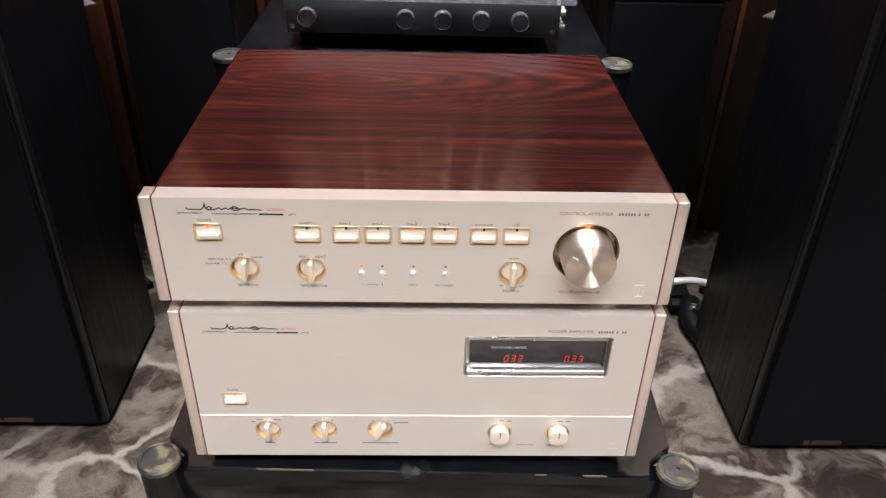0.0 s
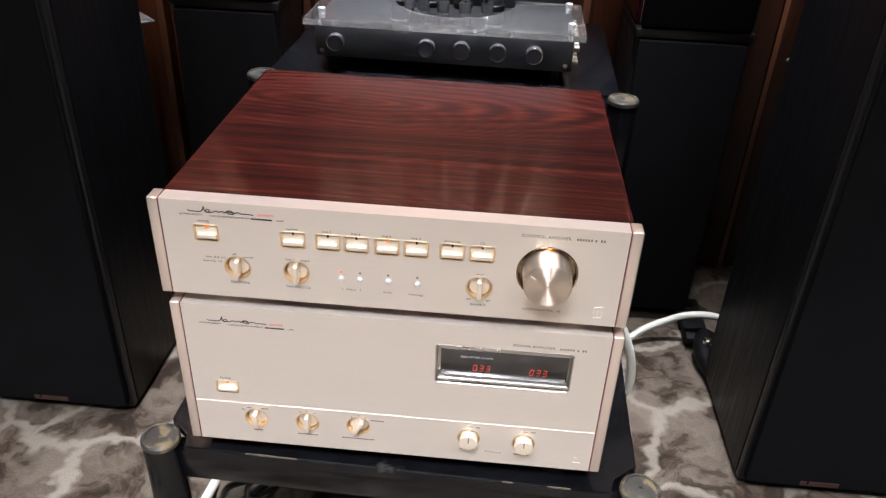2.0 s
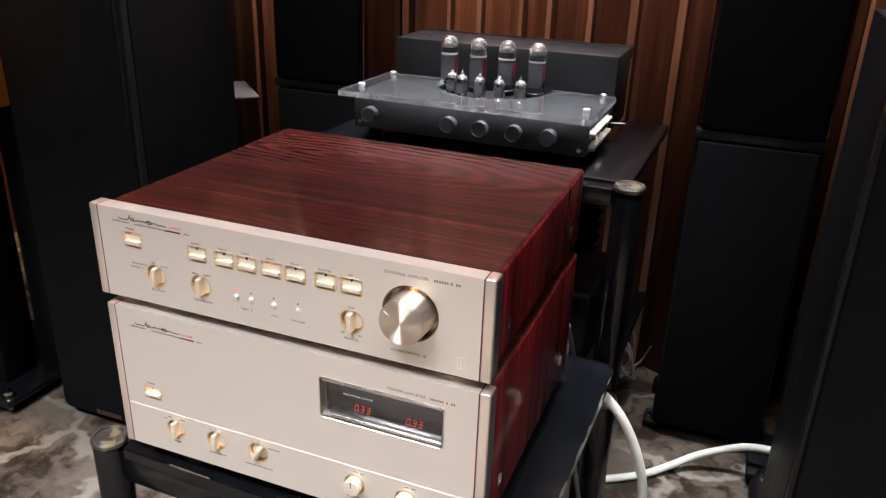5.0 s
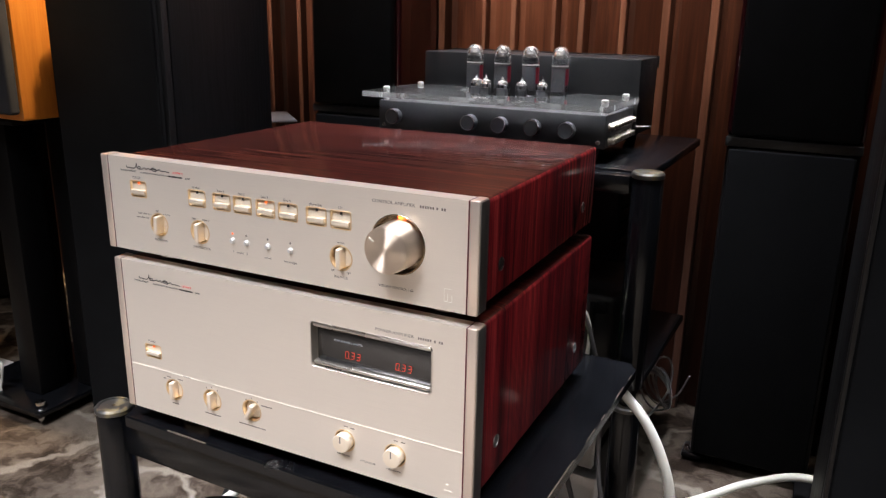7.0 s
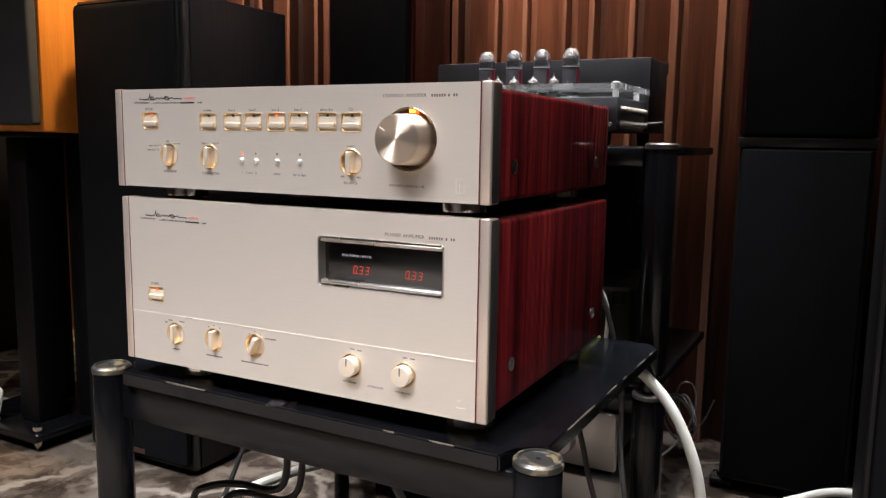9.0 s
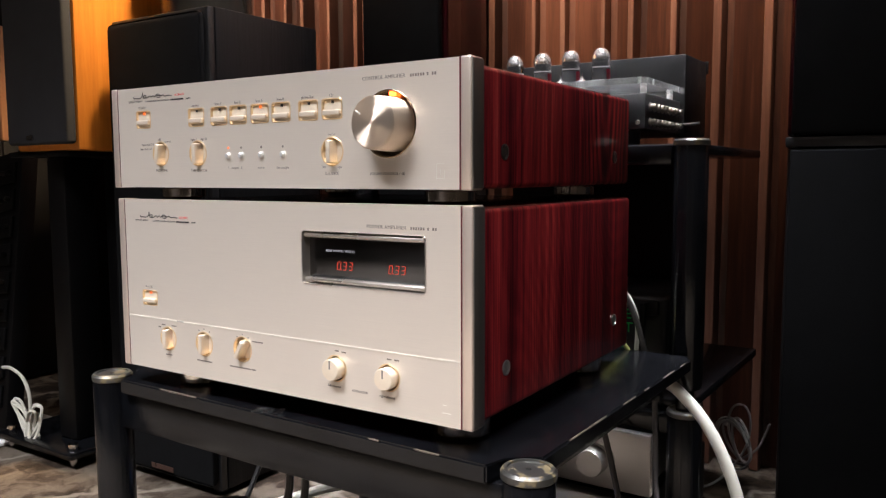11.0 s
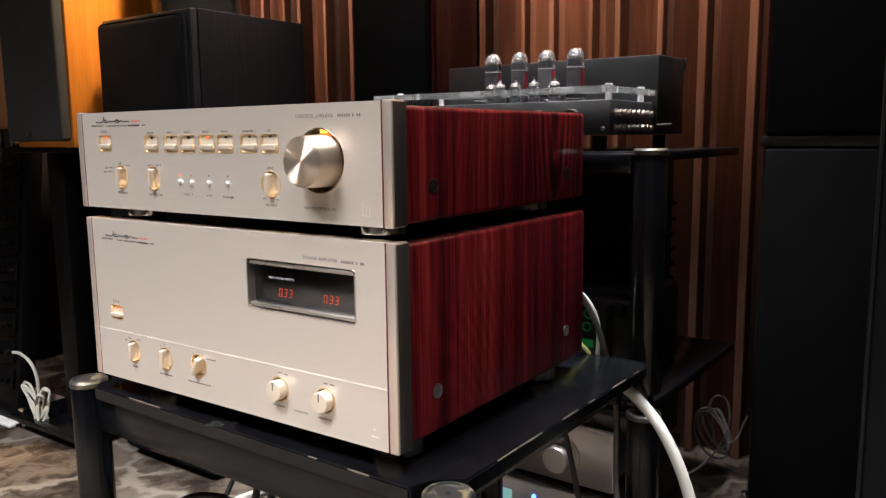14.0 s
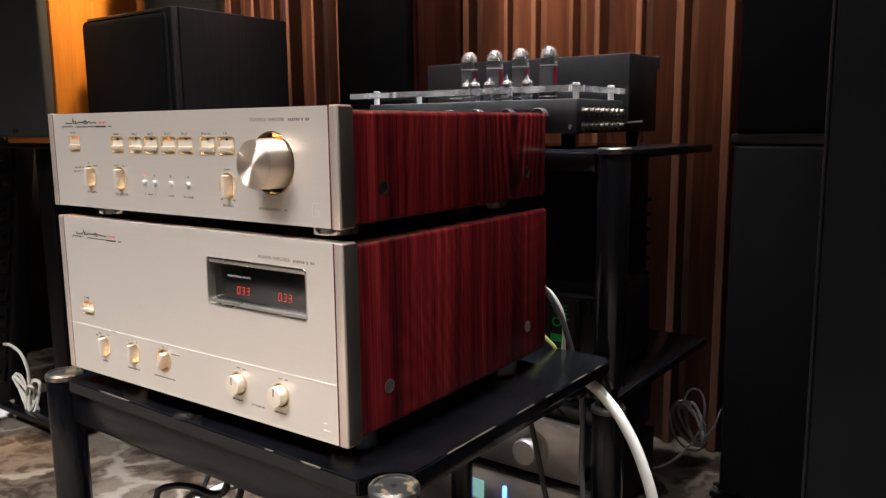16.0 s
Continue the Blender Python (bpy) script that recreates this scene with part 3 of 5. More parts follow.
def faceplate(root, x0, x1, z0, z1, holes):
    part("faceplate", pierced_plate(x0 + 0.0112, x1 - 0.0112, z0, z1, 0.0, 0.018, holes), CHAMPAGNE, root, "champagne satin aluminium front", smooth=False)
    part("backing", box(x0 + 0.012, x1 - 0.012, 0.0135, 0.0178, z0 + 0.001, z1 - 0.001), DARKMETAL, root)
    for a, b, s in ((x0, x0 + 0.0102, 1), (x1 - 0.0102, x1, -1)):
        part("end_cap", box(a, b, -0.0004, 0.0185, z0 - 0.0006, z1 + 0.0006, 0.0014, 3), CAPMETAL, root, "champagne metal end strip")
        # outer face of the strip, darker than its front
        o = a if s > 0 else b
        part("edge", box(o - 0.0008, o + 0.0008, 0.0012, 0.0187, z0 + 0.001, z1 - 0.001, 0.0003), CAPSIDE, root, "dark satin metal outer edge")
        m = b if s > 0 else a
        part("inlay", box(min(m, m + s * 0.001), max(m, m + s * 0.0008), -0.0002, 0.018, z0, z1), REDLINE, root, "thin dark red inlay line", smooth=False)


def ticks(x, n, z, parent):
    """A name not spelt out: one short plain bar for each letter."""
    bm = bmesh.new()
    for i in range(n):
        box(x + i * 0.0025, x + i * 0.0025 + 0.0016, Y - 0.00015, Y, z - 0.0012, z + 0.0012, bm=bm)
    return part("lettering", bm, INK, parent, smooth=False)


Y = -0.0001
# control amplifier
amp = thing("control_amplifier", "champagne control amplifier in a rosewood case, on the power amplifier", "amplifier", (0.0022, 0, 0))
CX0, CX1, CZ0, CZ1 = -0.2287, 0.2287, 0.5665, 0.6715
BX = [-0.0925, -0.0595, -0.0325, -0.0035, 0.0240, 0.0575, 0.0855]
holes = [round_rect(-0.1755, 0.638, 0.0235, 0.0182, 0.0028)] + [round_rect(b, 0.637, 0.0235, 0.0182, 0.0028) for b in BX]
KNOBS = [(-0.1490, 0.6015, 6), (-0.0915, 0.601, 0), (0.0850, 0.5995, 0)]
holes += [circle(a, b, 0.0128) for a, b, _ in KNOBS] + [circle(0.1470, 0.6215, 0.0285, 64)]
faceplate(amp, CX0, CX1, CZ0, CZ1, holes)
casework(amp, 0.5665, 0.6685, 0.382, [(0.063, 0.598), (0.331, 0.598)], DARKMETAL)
rocker(-0.1755, 0.638, amp, lit="on", name="power_button")
for i, b in enumerate(BX):
    rocker(b, 0.637, amp, lit="on" if i == 3 else "off")
for a, b, t in KNOBS:
    grip_knob(a, b, amp, t)
vol = part("volume_knob", cup(circle(0, 0, 0.0285, 64), 0.0, 0.0105), BRONZE, amp, "large turned champagne volume knob in a dark recess")
vol.location = (0.1470, 0, 0.6215)
part("knob_body", lathe([(0.0232, 0), (0.0230, 0.014), (0.0222, 0.0320), (0.0212, 0.0332), (0.0204, 0.0336), (0.0006, 0.0338)], 72, "y"), SPUN, vol).location = (0, 0.0105, 0)
part("pointer", moved(box(-0.0008, 0.0008, -0.0238, -0.0231, 0.0135, 0.0195, 0.0003), pose(0, 0, 0, 0, -58, 0)), ENGRAVE, vol)
part("indicator", box(-0.0016, 0.0016, 0.0035, 0.0103, 0.0240, 0.0272, 0.0006), LED_RING, vol, "glowing amber lamp")
for i, a in enumerate((-0.0475, -0.0295, -0.0025, 0.0255)):
    b = part("small_button", moved(lathe([(0.0034, 0), (0.0034, 0.0006), (0.0026, 0.0008), (0.0025, 0.0022), (0.0019, 0.0027), (0.0003, 0.0028)], 20, "y"), pose(a, 0, 0.598)), SATIN, amp, "tiny satin push button")
    part("indicator", moved(lathe([(0.0012, 0), (0.0011, 0.0003), (0.0002, 0.0004)], 12, "y"), pose(a, 0, 0.6055)), LED_AMBER if i == 0 else INK, b)
signature(-0.1905, 0.6605, 0.062, -0.0003, amp)
Y = -0.0001
words("ULTIMATE", -0.117, 0.6610, 0.0032, Y, INKRED, amp, width=0.0145)
words("ULTIMATE FIDELITY", -0.1880, 0.6570, 0.0024, Y, INKBLACK, amp, width=0.0225)
words("A LIMITED EDITION CRAFTED BY", -0.1515, 0.6566, 0.0022, Y, INKBLACK, amp, width=0.0380)
bars(-0.1310, -0.1105, 0.6566, 0.0016, Y, INKBLACK, amp, breaks=2)
words("JAPAN", -0.1035, 0.6566, 0.0022, Y, INKBLACK, amp, width=0.0065)
words("POWER", -0.1770, 0.6502, 0.0036, Y, INK, amp, width=0.0115)
for b, s, w in zip(BX, ("monitor", "line-1", "line-2", "line-3", "line-4", "phono line", "CD"), (.011, .0085, .0085, .0085, .0085, .0145, .0045)):
    words(s, b - 0.0005, 0.6487, 0.0036, Y, INK, amp, width=w)
words("tape-dub 2-1", -0.1695, 0.6115, 0.0032, Y, INK, amp, width=0.0195)
words("tape-dub 1-2", -0.1730, 0.6070, 0.0032, Y, INK, amp, width=0.0185)
words("off", -0.1510, 0.6162, 0.0034, Y, INK, amp, width=0.0042)
words("source", -0.1375, 0.6140, 0.0032, Y, INK, amp, width=0.0095)
words("RECORDING", -0.1480, 0.5842, 0.0034, Y, INK, amp, width=0.0180)
words("tape-1", -0.0970, 0.6150, 0.0034, Y, INK, amp, width=0.0085)
words("tape-2", -0.0825, 0.6150, 0.0034, Y, INK, amp, width=0.0090)
words("TAPE SELECTOR", -0.0905, 0.5838, 0.0034, Y, INK, amp, width=0.0240)
words("1   output   2", -0.0385, 0.5862, 0.0032, Y, INK, amp, width=0.0185)
words("mono", -0.0030, 0.5860, 0.0032, Y, INK, amp, width=0.0082)
words("line straight", 0.0250, 0.5857, 0.0032, Y, INK, amp, width=0.0155)
words("center", 0.0850, 0.6148, 0.0030, Y, INK, amp, width=0.0085)
words("left", 0.0755, 0.5860, 0.0030, Y, INK, amp, width=0.0040)
words("right", 0.0935, 0.5857, 0.0030, Y, INK, amp, width=0.0048)
words("BALANCE", 0.0845, 0.5800, 0.0036, Y, INK, amp, width=0.0150)
words("VOLUME CONTROL / dB", 0.1455, 0.5795, 0.0034, Y, INK, amp, width=0.0370)
words("CONTROL AMPLIFIER", 0.1425, 0.6605, 0.0044, Y, INK, amp, width=0.0450)
ticks(0.1700, 6, 0.6604, amp)
ticks(0.1865, 1, 0.6604, amp)
ticks(0.1915, 2, 0.6604, amp)
mk = box(0.1955, 0.2035, -0.0003, 0.0, 0.5752, 0.5757)
box(0.1960, 0.2030, -0.0003, 0.0, 0.5875, 0.5879, bm=mk)
box(0.1955, 0.1959, -0.0003, 0.0, 0.5757, 0.5875, bm=mk)
box(0.2031, 0.2035, -0.0003, 0.0, 0.5757, 0.5820, bm=mk)
box(0.1990, 0.1994, -0.0003, 0.0, 0.5757, 0.5835, bm=mk)
part("emblem", mk, ENGRAVE, amp, "pale engraved emblem", smooth=False)
for fx in (-0.168, 0.182):
    for fy in (0.044, 0.315):
        f = foot(fx, fy, 0.5545, 0.5675, amp, 0.023)
        part("pad", moved(lathe([(0.018, 0), (0.019, 0.001), (0.019, 0.0030)], 28), pose(fx, fy, 0.5516)), SOOT, f)

# power amplifier
pamp = thing("power_amplifier", "champagne power amplifier with red digital meter, in a rosewood case", "amplifier", (0.0045, 0, 0))
PX0, PX1, PZ0, PZ1 = -0.2265, 0.2275, 0.3690, 0.5535
DX, DZ, DW, DH = 0.1130, 0.5035, 0.1385, 0.0490
PK = [(-0.1500, 0.4050, 0), (-0.0935, 0.4055, 0), (-0.0375, 0.4065, 28)]
TK = [(0.0830, 0.4030), (0.1425, 0.4025)]
holes = [round_rect(-0.1780, 0.4470, 0.0245, 0.0165, 0.0022), round_rect(DX, DZ, DW, DH, 0.0035)]
holes += [circle(a, b, 0.0128) for a, b, _ in PK] + [circle(a, b, 0.0122) for a, b in TK]
faceplate(pamp, PX0, PX1, PZ0, PZ1, holes)
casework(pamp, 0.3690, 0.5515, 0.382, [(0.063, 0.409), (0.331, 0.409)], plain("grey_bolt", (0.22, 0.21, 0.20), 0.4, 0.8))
pb = rocker(-0.1780, 0.4470, pamp, 0.0245, 0.0165, lit="on", name="power_button")
for a, b, t in PK:
    grip_knob(a, b, pamp, t)
for a, b in TK:
    trim_knob(a, b, pamp)
dis = part("display", cup(round_rect(DX, DZ, DW, DH, 0.0035), 0.0, 0.0105, 0.0012), BEZEL, pamp, "digital power meter in a bright metal bezel")
part("window", box(DX - DW / 2 + 0.005, DX + DW / 2 - 0.0035, 0.0055, 0.0104, DZ - DH / 2 + 0.0062, DZ + DH / 2 - 0.0062, 0.0006), SMOKED, dis, "smoked black window")
for a in (-1, 1):
    part("bezel_rail", box(DX - DW / 2 + 0.0022, DX + DW / 2 - 0.0022, 0.0005, 0.0102, DZ + a * (DH / 2 - 0.0039) - 0.0022, DZ + a * (DH / 2 - 0.0039) + 0.0022, 0.0019, 4), BEZEL, dis)


def seven(ch, x, z, h, y, parent):
    """One slanted seven-segment figure."""
    on = {"0": "abcdef", "3": "abgcd", "2": "abged", "4": "fgbc"}[ch]
    w, t = h * 0.5, h * 0.050
    segs = {"a": (0, h, w, h), "b": (w, h / 2, w, h), "c": (w, 0, w, h / 2), "d": (0, 0, w, 0), "e": (0, 0, 0, h / 2), "f": (0, h / 2, 0, h), "g": (0, h / 2, w, h / 2)}
    bm = bmesh.new()
    for s in on:
        a, b, c, d = segs[s]
        if a == c:
            box(a - t / 2, a + t / 2, y - 0.0003, y, b + t * 0.7, d - t * 0.7, bm=bm)
        else:
            box(a + t * 0.7, c - t * 0.7, y - 0.0003, y, b - t / 2, b + t / 2, bm=bm)
    for v in bm.verts:
        v.co.x += x + v.co.z * 0.14
        v.co.z += z
    return part("digit", bm, LED_RED, parent, "glowing red digit", smooth=False)


for gx in (0.0820, 0.1400):
    for i, ch in enumerate("033"):
        seven(ch, gx + i * 0.0067, 0.4932, 0.0071, 0.0052, dis)
    part("decimal_point", box(gx + 0.0047, gx + 0.0053, 0.0049, 0.0052, 0.4930, 0.4936), LED_RED, dis)
words("PEAK POWER / WATTS", 0.0855, 0.5100, 0.0030, 0.0053, INKPALE, dis, width=0.0330)
part("groove", box(PX0 + 0.0115, PX1 - 0.0115, -0.0004, 0.0002, 0.4247, 0.4258), ENGRAVE, pamp, "pale engraved line across the front", smooth=False)
signature(-0.1895, 0.5345, 0.061, -0.0003, pamp)
words("ULTIMATE", -0.1190, 0.5350, 0.0032, Y, INKRED, pamp, width=0.0135)
words("ULTIMATE FIDELITY", -0.1870, 0.5310, 0.0024, Y, INKBLACK, pamp, width=0.0220)
words("A LIMITED EDITION CRAFTED BY", -0.1505, 0.5306, 0.0022, Y, INKBLACK, pamp, width=0.0370)
bars(-0.1305, -0.1105, 0.5306, 0.0016, Y, INKBLACK, pamp, breaks=2)
words("JAPAN", -0.1040, 0.5306, 0.0022, Y, INKBLACK, pamp, width=0.0060)
words("POWER", -0.1790, 0.4590, 0.0034, Y, INK, pamp, width=0.0110)
words("POWER AMPLIFIER", 0.1415, 0.5340, 0.0044, Y, INK, pamp, width=0.0420)
ticks(0.1670, 6, 0.5338, pamp)
ticks(0.1840, 1, 0.5338, pamp)
ticks(0.1890, 2, 0.5338, pamp)
words("left channel", 0.0810, 0.3862, 0.0030, Y, INK, pamp, width=0.0150)
words("ATTENUATOR", 0.1105, 0.3852, 0.0030, Y, INK, pamp, width=0.0180)
words("right channel", 0.1410, 0.3850, 0.0030, Y, INK, pamp, width=0.0165)
for i, (a, b) in enumerate(((-0.1545, -0.1445), (-0.1050, -0.0820), (-0.0560, -0.0190))):
    bars(a, b, 0.3875, 0.0013, Y, INK, pamp, breaks=1 + i, seed=i)
for i, (a, w, z) in enumerate(((-0.1655, .004, .4165), (-0.1600, .006, .4195), (-0.1440, .008, .4195), (-0.1015, .0015, .4190), (-0.0940, .0015, .4210), (-0.0860, .0015, .4190), (-0.0455, .0015, .4185), (-0.0375, .0012, .4215), (-0.0300, .0015, .4190), (-0.0240, .015, .4160), (0.0820, .005, .4195), (0.0900, .005, .4190), (0.1410, .005, .4190), (0.1490, .005, .4190))):
    bars(a, a + w, z, 0.0012, Y, INK, pamp, breaks=1, seed=i)
mk = box(0.1975, 0.2060, -0.0003, 0.0, 0.3800, 0.3805)
box(0.1985, 0.2020, -0.0003, 0.0, 0.3868, 0.3872, bm=mk)
part("emblem", mk, ENGRAVE, pamp, "pale engraved emblem", smooth=False)
for fx in (-0.158, 0.186):
    for fy in (0.052, 0.322):
        foot(fx, fy, 0.3470, 0.3700, pamp, 0.026)


# ---------------------------------------------------------------- racks
def post(x, y, z0, z1, r, parent, capped=True):
    p = part("post", moved(lathe([(r * 0.97, 0), (r, 0.002), (r, z1 - z0 - 0.001), (r * 0.98, z1 - z0)], 40), pose(x, y, z0)), RACK, parent, "black steel post")
    if capped:
        part("cap", moved(lathe([(r * 1.0, 0), (r * 1.05, 0.001), (r * 1.05, 0.006), (r * 0.96, 0.0085), (r * 0.82, 0.0088), (r * 0.80, 0.0072), (r * 0.12, 0.0074), (r * 0.10, 0.0050), (r * 0.02, 0.0050)], 40), pose(x, y, z1)), CAP, p, "worn steel cap with flaking paint")
    return p


rack = thing("equipment_rack", "low black steel equipment rack, scuffed along its front edge", "rack", (0.0065, 0.0085, 0), -1.35)
sh = bmesh.new()
outline = [(-0.243, -0.012), (0.243, -0.012), (0.246, 0.012), (0.262, 0.026), (0.274, 0.030), (0.274, 0.440), (0.262, 0.455), (-0.262, 0.455), (-0.274, 0.440), (-0.274, 0.030), (-0.262, 0.026), (-0.246, 0.012)]
lo = [sh.verts.new((x, y, 0.331)) for x, y in outline]
hi = [sh.verts.new((x, y, 0.347)) for x, y in outline]
for i in range(len(outline)):
    sh.faces.new((lo[i], lo[(i + 1) % len(lo)], hi[(i + 1) % len(lo)], hi[i]))
sh.faces.new(lo)
sh.faces.new(hi)
bmesh.ops.bevel(sh, geom=[e for e in sh.edges], offset=0.0018, segments=2, affect="EDGES")
part("shelf", sh, RACK, rack, "black lacquered shelf with chipped edges")
part("front_beam", box(-0.262, 0.262, -0.003, 0.020, 0.286, 0.3305, 0.003), RACK, rack)
part("rear_beam", box(-0.24, 0.24, 0.425, 0.445, 0.290, 0.3305, 0.003), RACK, rack)
for s in (-1, 1):
    part("side_beam", box(s * 0.235 - 0.008, s * 0.235 + 0.008, 0.0205, 0.4245, 0.300, 0.3305, 0.002), RACK, rack)
    post(s * 0.2755, 0.0, 0.0, 0.3400, 0.0215, rack)
post(-0.255, 0.440, 0.0, 0.330, 0.013, rack, False)
post(0.06, 0.405, 0.0, 0.330, 0.016, rack, False)
rub = bmesh.new()
last = None
for k in range(241):
    cx = -0.240 + 0.002 * k
    wear = max(0.0, noise.noise(Vector((cx * 30, 4.2, 0))) - 0.16) * 1.8 * (0.4 + abs(noise.noise(Vector((cx * 260, 1.0, 0)))))
    d = 0.00005 + 0.0013 * min(wear, 0.6)
    row = [rub.verts.new(p) for p in ((cx, -0.01215, 0.3462 - d), (cx, -0.01195, 0.34695), (cx, -0.0112 + d, 0.34712))]
    if last and wear > 0.03:
        for a in (0, 1):
            rub.faces.new((last[a], row[a], row[a + 1], last[a + 1]))
    last = row
part("chipped_edge", rub, BAREWOOD, rack, "bare brown chips along the shelf's edge", smooth=False)
side = bmesh.new()
last = None
for k in range(196):
    cy = 0.036 + 0.002 * k
    wear = max(0.0, noise.noise(Vector((7.1, cy * 24, 0))) + 0.05) * (0.5 + abs(noise.noise(Vector((2.0, cy * 230, 0)))))
    d = 0.00005 + 0.0009 * min(wear, 0.5)
    row = [side.verts.new(p) for p in ((0.27415, cy, 0.3462 - d), (0.27395, cy, 0.34695), (0.2732 - d, cy, 0.34712))]
    if last and wear > 0.03:
        for a in (0, 1):
            side.faces.new((last[a], row[a], row[a + 1], last[a + 1]))
    last = row
part("chipped_edge", side, BAREWOOD, rack, "bare worn chips along the shelf's edge", smooth=False)
tape = thing("torn_tape", "crumpled scrap of clear tape stuck to the rack's front edge", "tape", (0.0, 0.0, 0.3480))
for i in range(6):
    rng = random.Random(i)
    bm = bmesh.new()
    bmesh.ops.create_grid(bm, x_segments=6, y_segments=4, size=0.5)
    for v in bm.verts:
        v.co = Vector((v.co.x * rng.uniform(0.012, 0.022), v.co.y * rng.uniform(0.005, 0.010), 0.0010 + 0.0018 * noise.noise(v.co * 5 + Vector((i * 3.1, 0, 0)))))
    g = bmesh.ops.solidify(bm, geom=bm.faces[:], thickness=0.0003)
    part("scrap", moved(bm, pose(rng.uniform(-0.012, 0.014), rng.uniform(-0.006, 0.006), 0.001, rng.uniform(-15, 15), rng.uniform(-15, 15), rng.uniform(0, 180))), TAPE, tape).visible_shadow = False

rear = thing("equipment_rack", "tall black steel rack with two shelves, carrying the valve amplifier", "rack", (0.006, 0.488, 0), -1.3)
for s in (-1, 1):
    post(s * 0.268, 0.0, 0.300, 0.6150, 0.0215, rear)
    lower = post(s * 0.268, 0.0, 0.035, 0.2620, 0.0225, rear)
    part("spike", moved(lathe([(0.0015, 0), (0.008, 0.014), (0.008, 0.0352)], 20), pose(s * 0.268, 0.0, 0.0)), STEEL, lower)
    post(s * 0.11, 0.385, 0.0, 0.606, 0.0150, rear, False)
    part("coupling", moved(lathe([(0.012, 0), (0.012, 0.034)], 20), pose(s * 0.268, 0.0, 0.268)), RACK, rear)
part("shelf", box(-0.266, 0.266, 0.022, 0.410, 0.6050, 0.6190, 0.003), RACK, rear, "black lacquered shelf")
part("shelf", box(-0.270, 0.270, 0.022, 0.412, 0.2600, 0.2740, 0.003), RACK, rear, "black lacquered shelf")
part("front_beam", box(-0.246, 0.246, -0.012, 0.016, 0.590, 0.6170, 0.003), RACK, rear)
part("front_beam", box(-0.245, 0.245, 0.0, 0.018, 0.232, 0.2590, 0.003), RACK, rear)


# ---------------------------------------------------------------- valve amplifier on the rear rack
ta = thing("valve_amplifier", "black valve amplifier with glass valves behind a clear acrylic guard", "amplifier", (-0.0065, 0.0, 0.0), -0.9)
part("chassis", box(-0.190, 0.196, 0.530, 0.690, 0.641, 0.690, 0.002), POWDER, ta, "black powder-coated chassis")
part("transformer_cover", box(-0.199, 0.199, 0.704, 0.822, 0.641, 0.764, 0.003), POWDER, ta, "black powder-coated steel cover")
part("cover_lip", box(-0.201, 0.201, 0.8222, 0.826, 0.745, 0.766, 0.001), POWDER, ta)
part("bridge", box(-0.185, 0.185, 0.6905, 0.7035, 0.645, 0.680), POWDER, ta)
for fx in (-0.165, 0.170):
    for fy in (0.555, 0.79):
        part("foot", moved(lathe([(0.008, 0), (0.010, 0.003), (0.011, 0.0205), (0.009, 0.0215)], 20), pose(fx, fy, 0.6190)), SOOT, ta)
for kx in (-0.158, -0.021, 0.031, 0.085, 0.139):
    k = part("knob", moved(lathe([(0.0125, 0), (0.0125, 0.012), (0.0115, 0.0135), (0.0108, 0.0130), (0.0010, 0.0130)], 28, "y"), pose(kx, 0.5300, 0.6655)), plain("graphite_knob", (0.05, 0.05, 0.056), 0.35, 0.5), ta, "graphite rotary knob")
    part("rim", moved(lathe([(0.01255, 0.0118), (0.01275, 0.0122), (0.0120, 0.0136), (0.0114, 0.0138), (0.0108, 0.0124)], 28, "y"), pose(kx, 0.5300, 0.6655)), CHROME, k, "bright rim")
for kx in (-0.180, 0.186):
    part("screw", moved(lathe([(0.0036, 0), (0.0036, 0.0012), (0.002, 0.0018), (0.0004, 0.0012)], 16, "y"), pose(kx, 0.5300, 0.650)), STEEL, ta)

# acrylic guard, cut away in an arc round the valves
guard = bmesh.new()


def guard_rear(x):
    u = (x - 0.010) / 0.096
    return 0.668 if abs(u) > 1 else 0.648 - 0.100 * math.sqrt(1 - u * u)


columns = [(-0.197, 0.6645), (-0.1935, 0.668), (-0.0861, 0.668)]
columns += [(x, guard_rear(x)) for x in [0.010 - 0.0959 * math.cos(math.pi * k / 24) for k in range(25)]]
columns += [(0.1061, 0.668), (0.2055, 0.668), (0.209, 0.6645)]
rungs = [[guard.verts.new(p) for p in ((x, 0.490, 0.6985), (x, 0.490, 0.7070), (x, y, 0.7070), (x, y, 0.6985))] for x, y in columns]
for a, b in zip(rungs, rungs[1:]):
    for k in range(4):
        guard.faces.new((a[k], b[k], b[(k + 1) % 4], a[(k + 1) % 4]))
guard.faces.new(rungs[0])
guard.faces.new(rungs[-1][::-1])
bmesh.ops.recalc_face_normals(guard, faces=guard.faces[:])
g = part("acrylic_guard", guard, ACRYLIC, ta, "clear acrylic guard plate with a curved cut-out", smooth=False)
g.visible_shadow = False
g.data.materials.append(SAWN)
for p in g.data.polygons:
    p.material_index = 1 if abs(p.normal.z) < 0.5 else 0
for sx, sy in ((-0.180, 0.510), (0.190, 0.510), (-0.180, 0.655), (0.190, 0.655)):
    part("standoff", moved(lathe([(0.0045, 0), (0.0045, 0.0080), (0.0025, 0.0082), (0.0025, 0.0172), (0.0055, 0.0174), (0.0055, 0.0212), (0.004, 0.0222)], 20), pose(sx, max(sy, 0.540), 0.6902) if sy > 0.6 else pose(sx, 0.538, 0.6902)), SATIN, ta, "satin steel standoff")


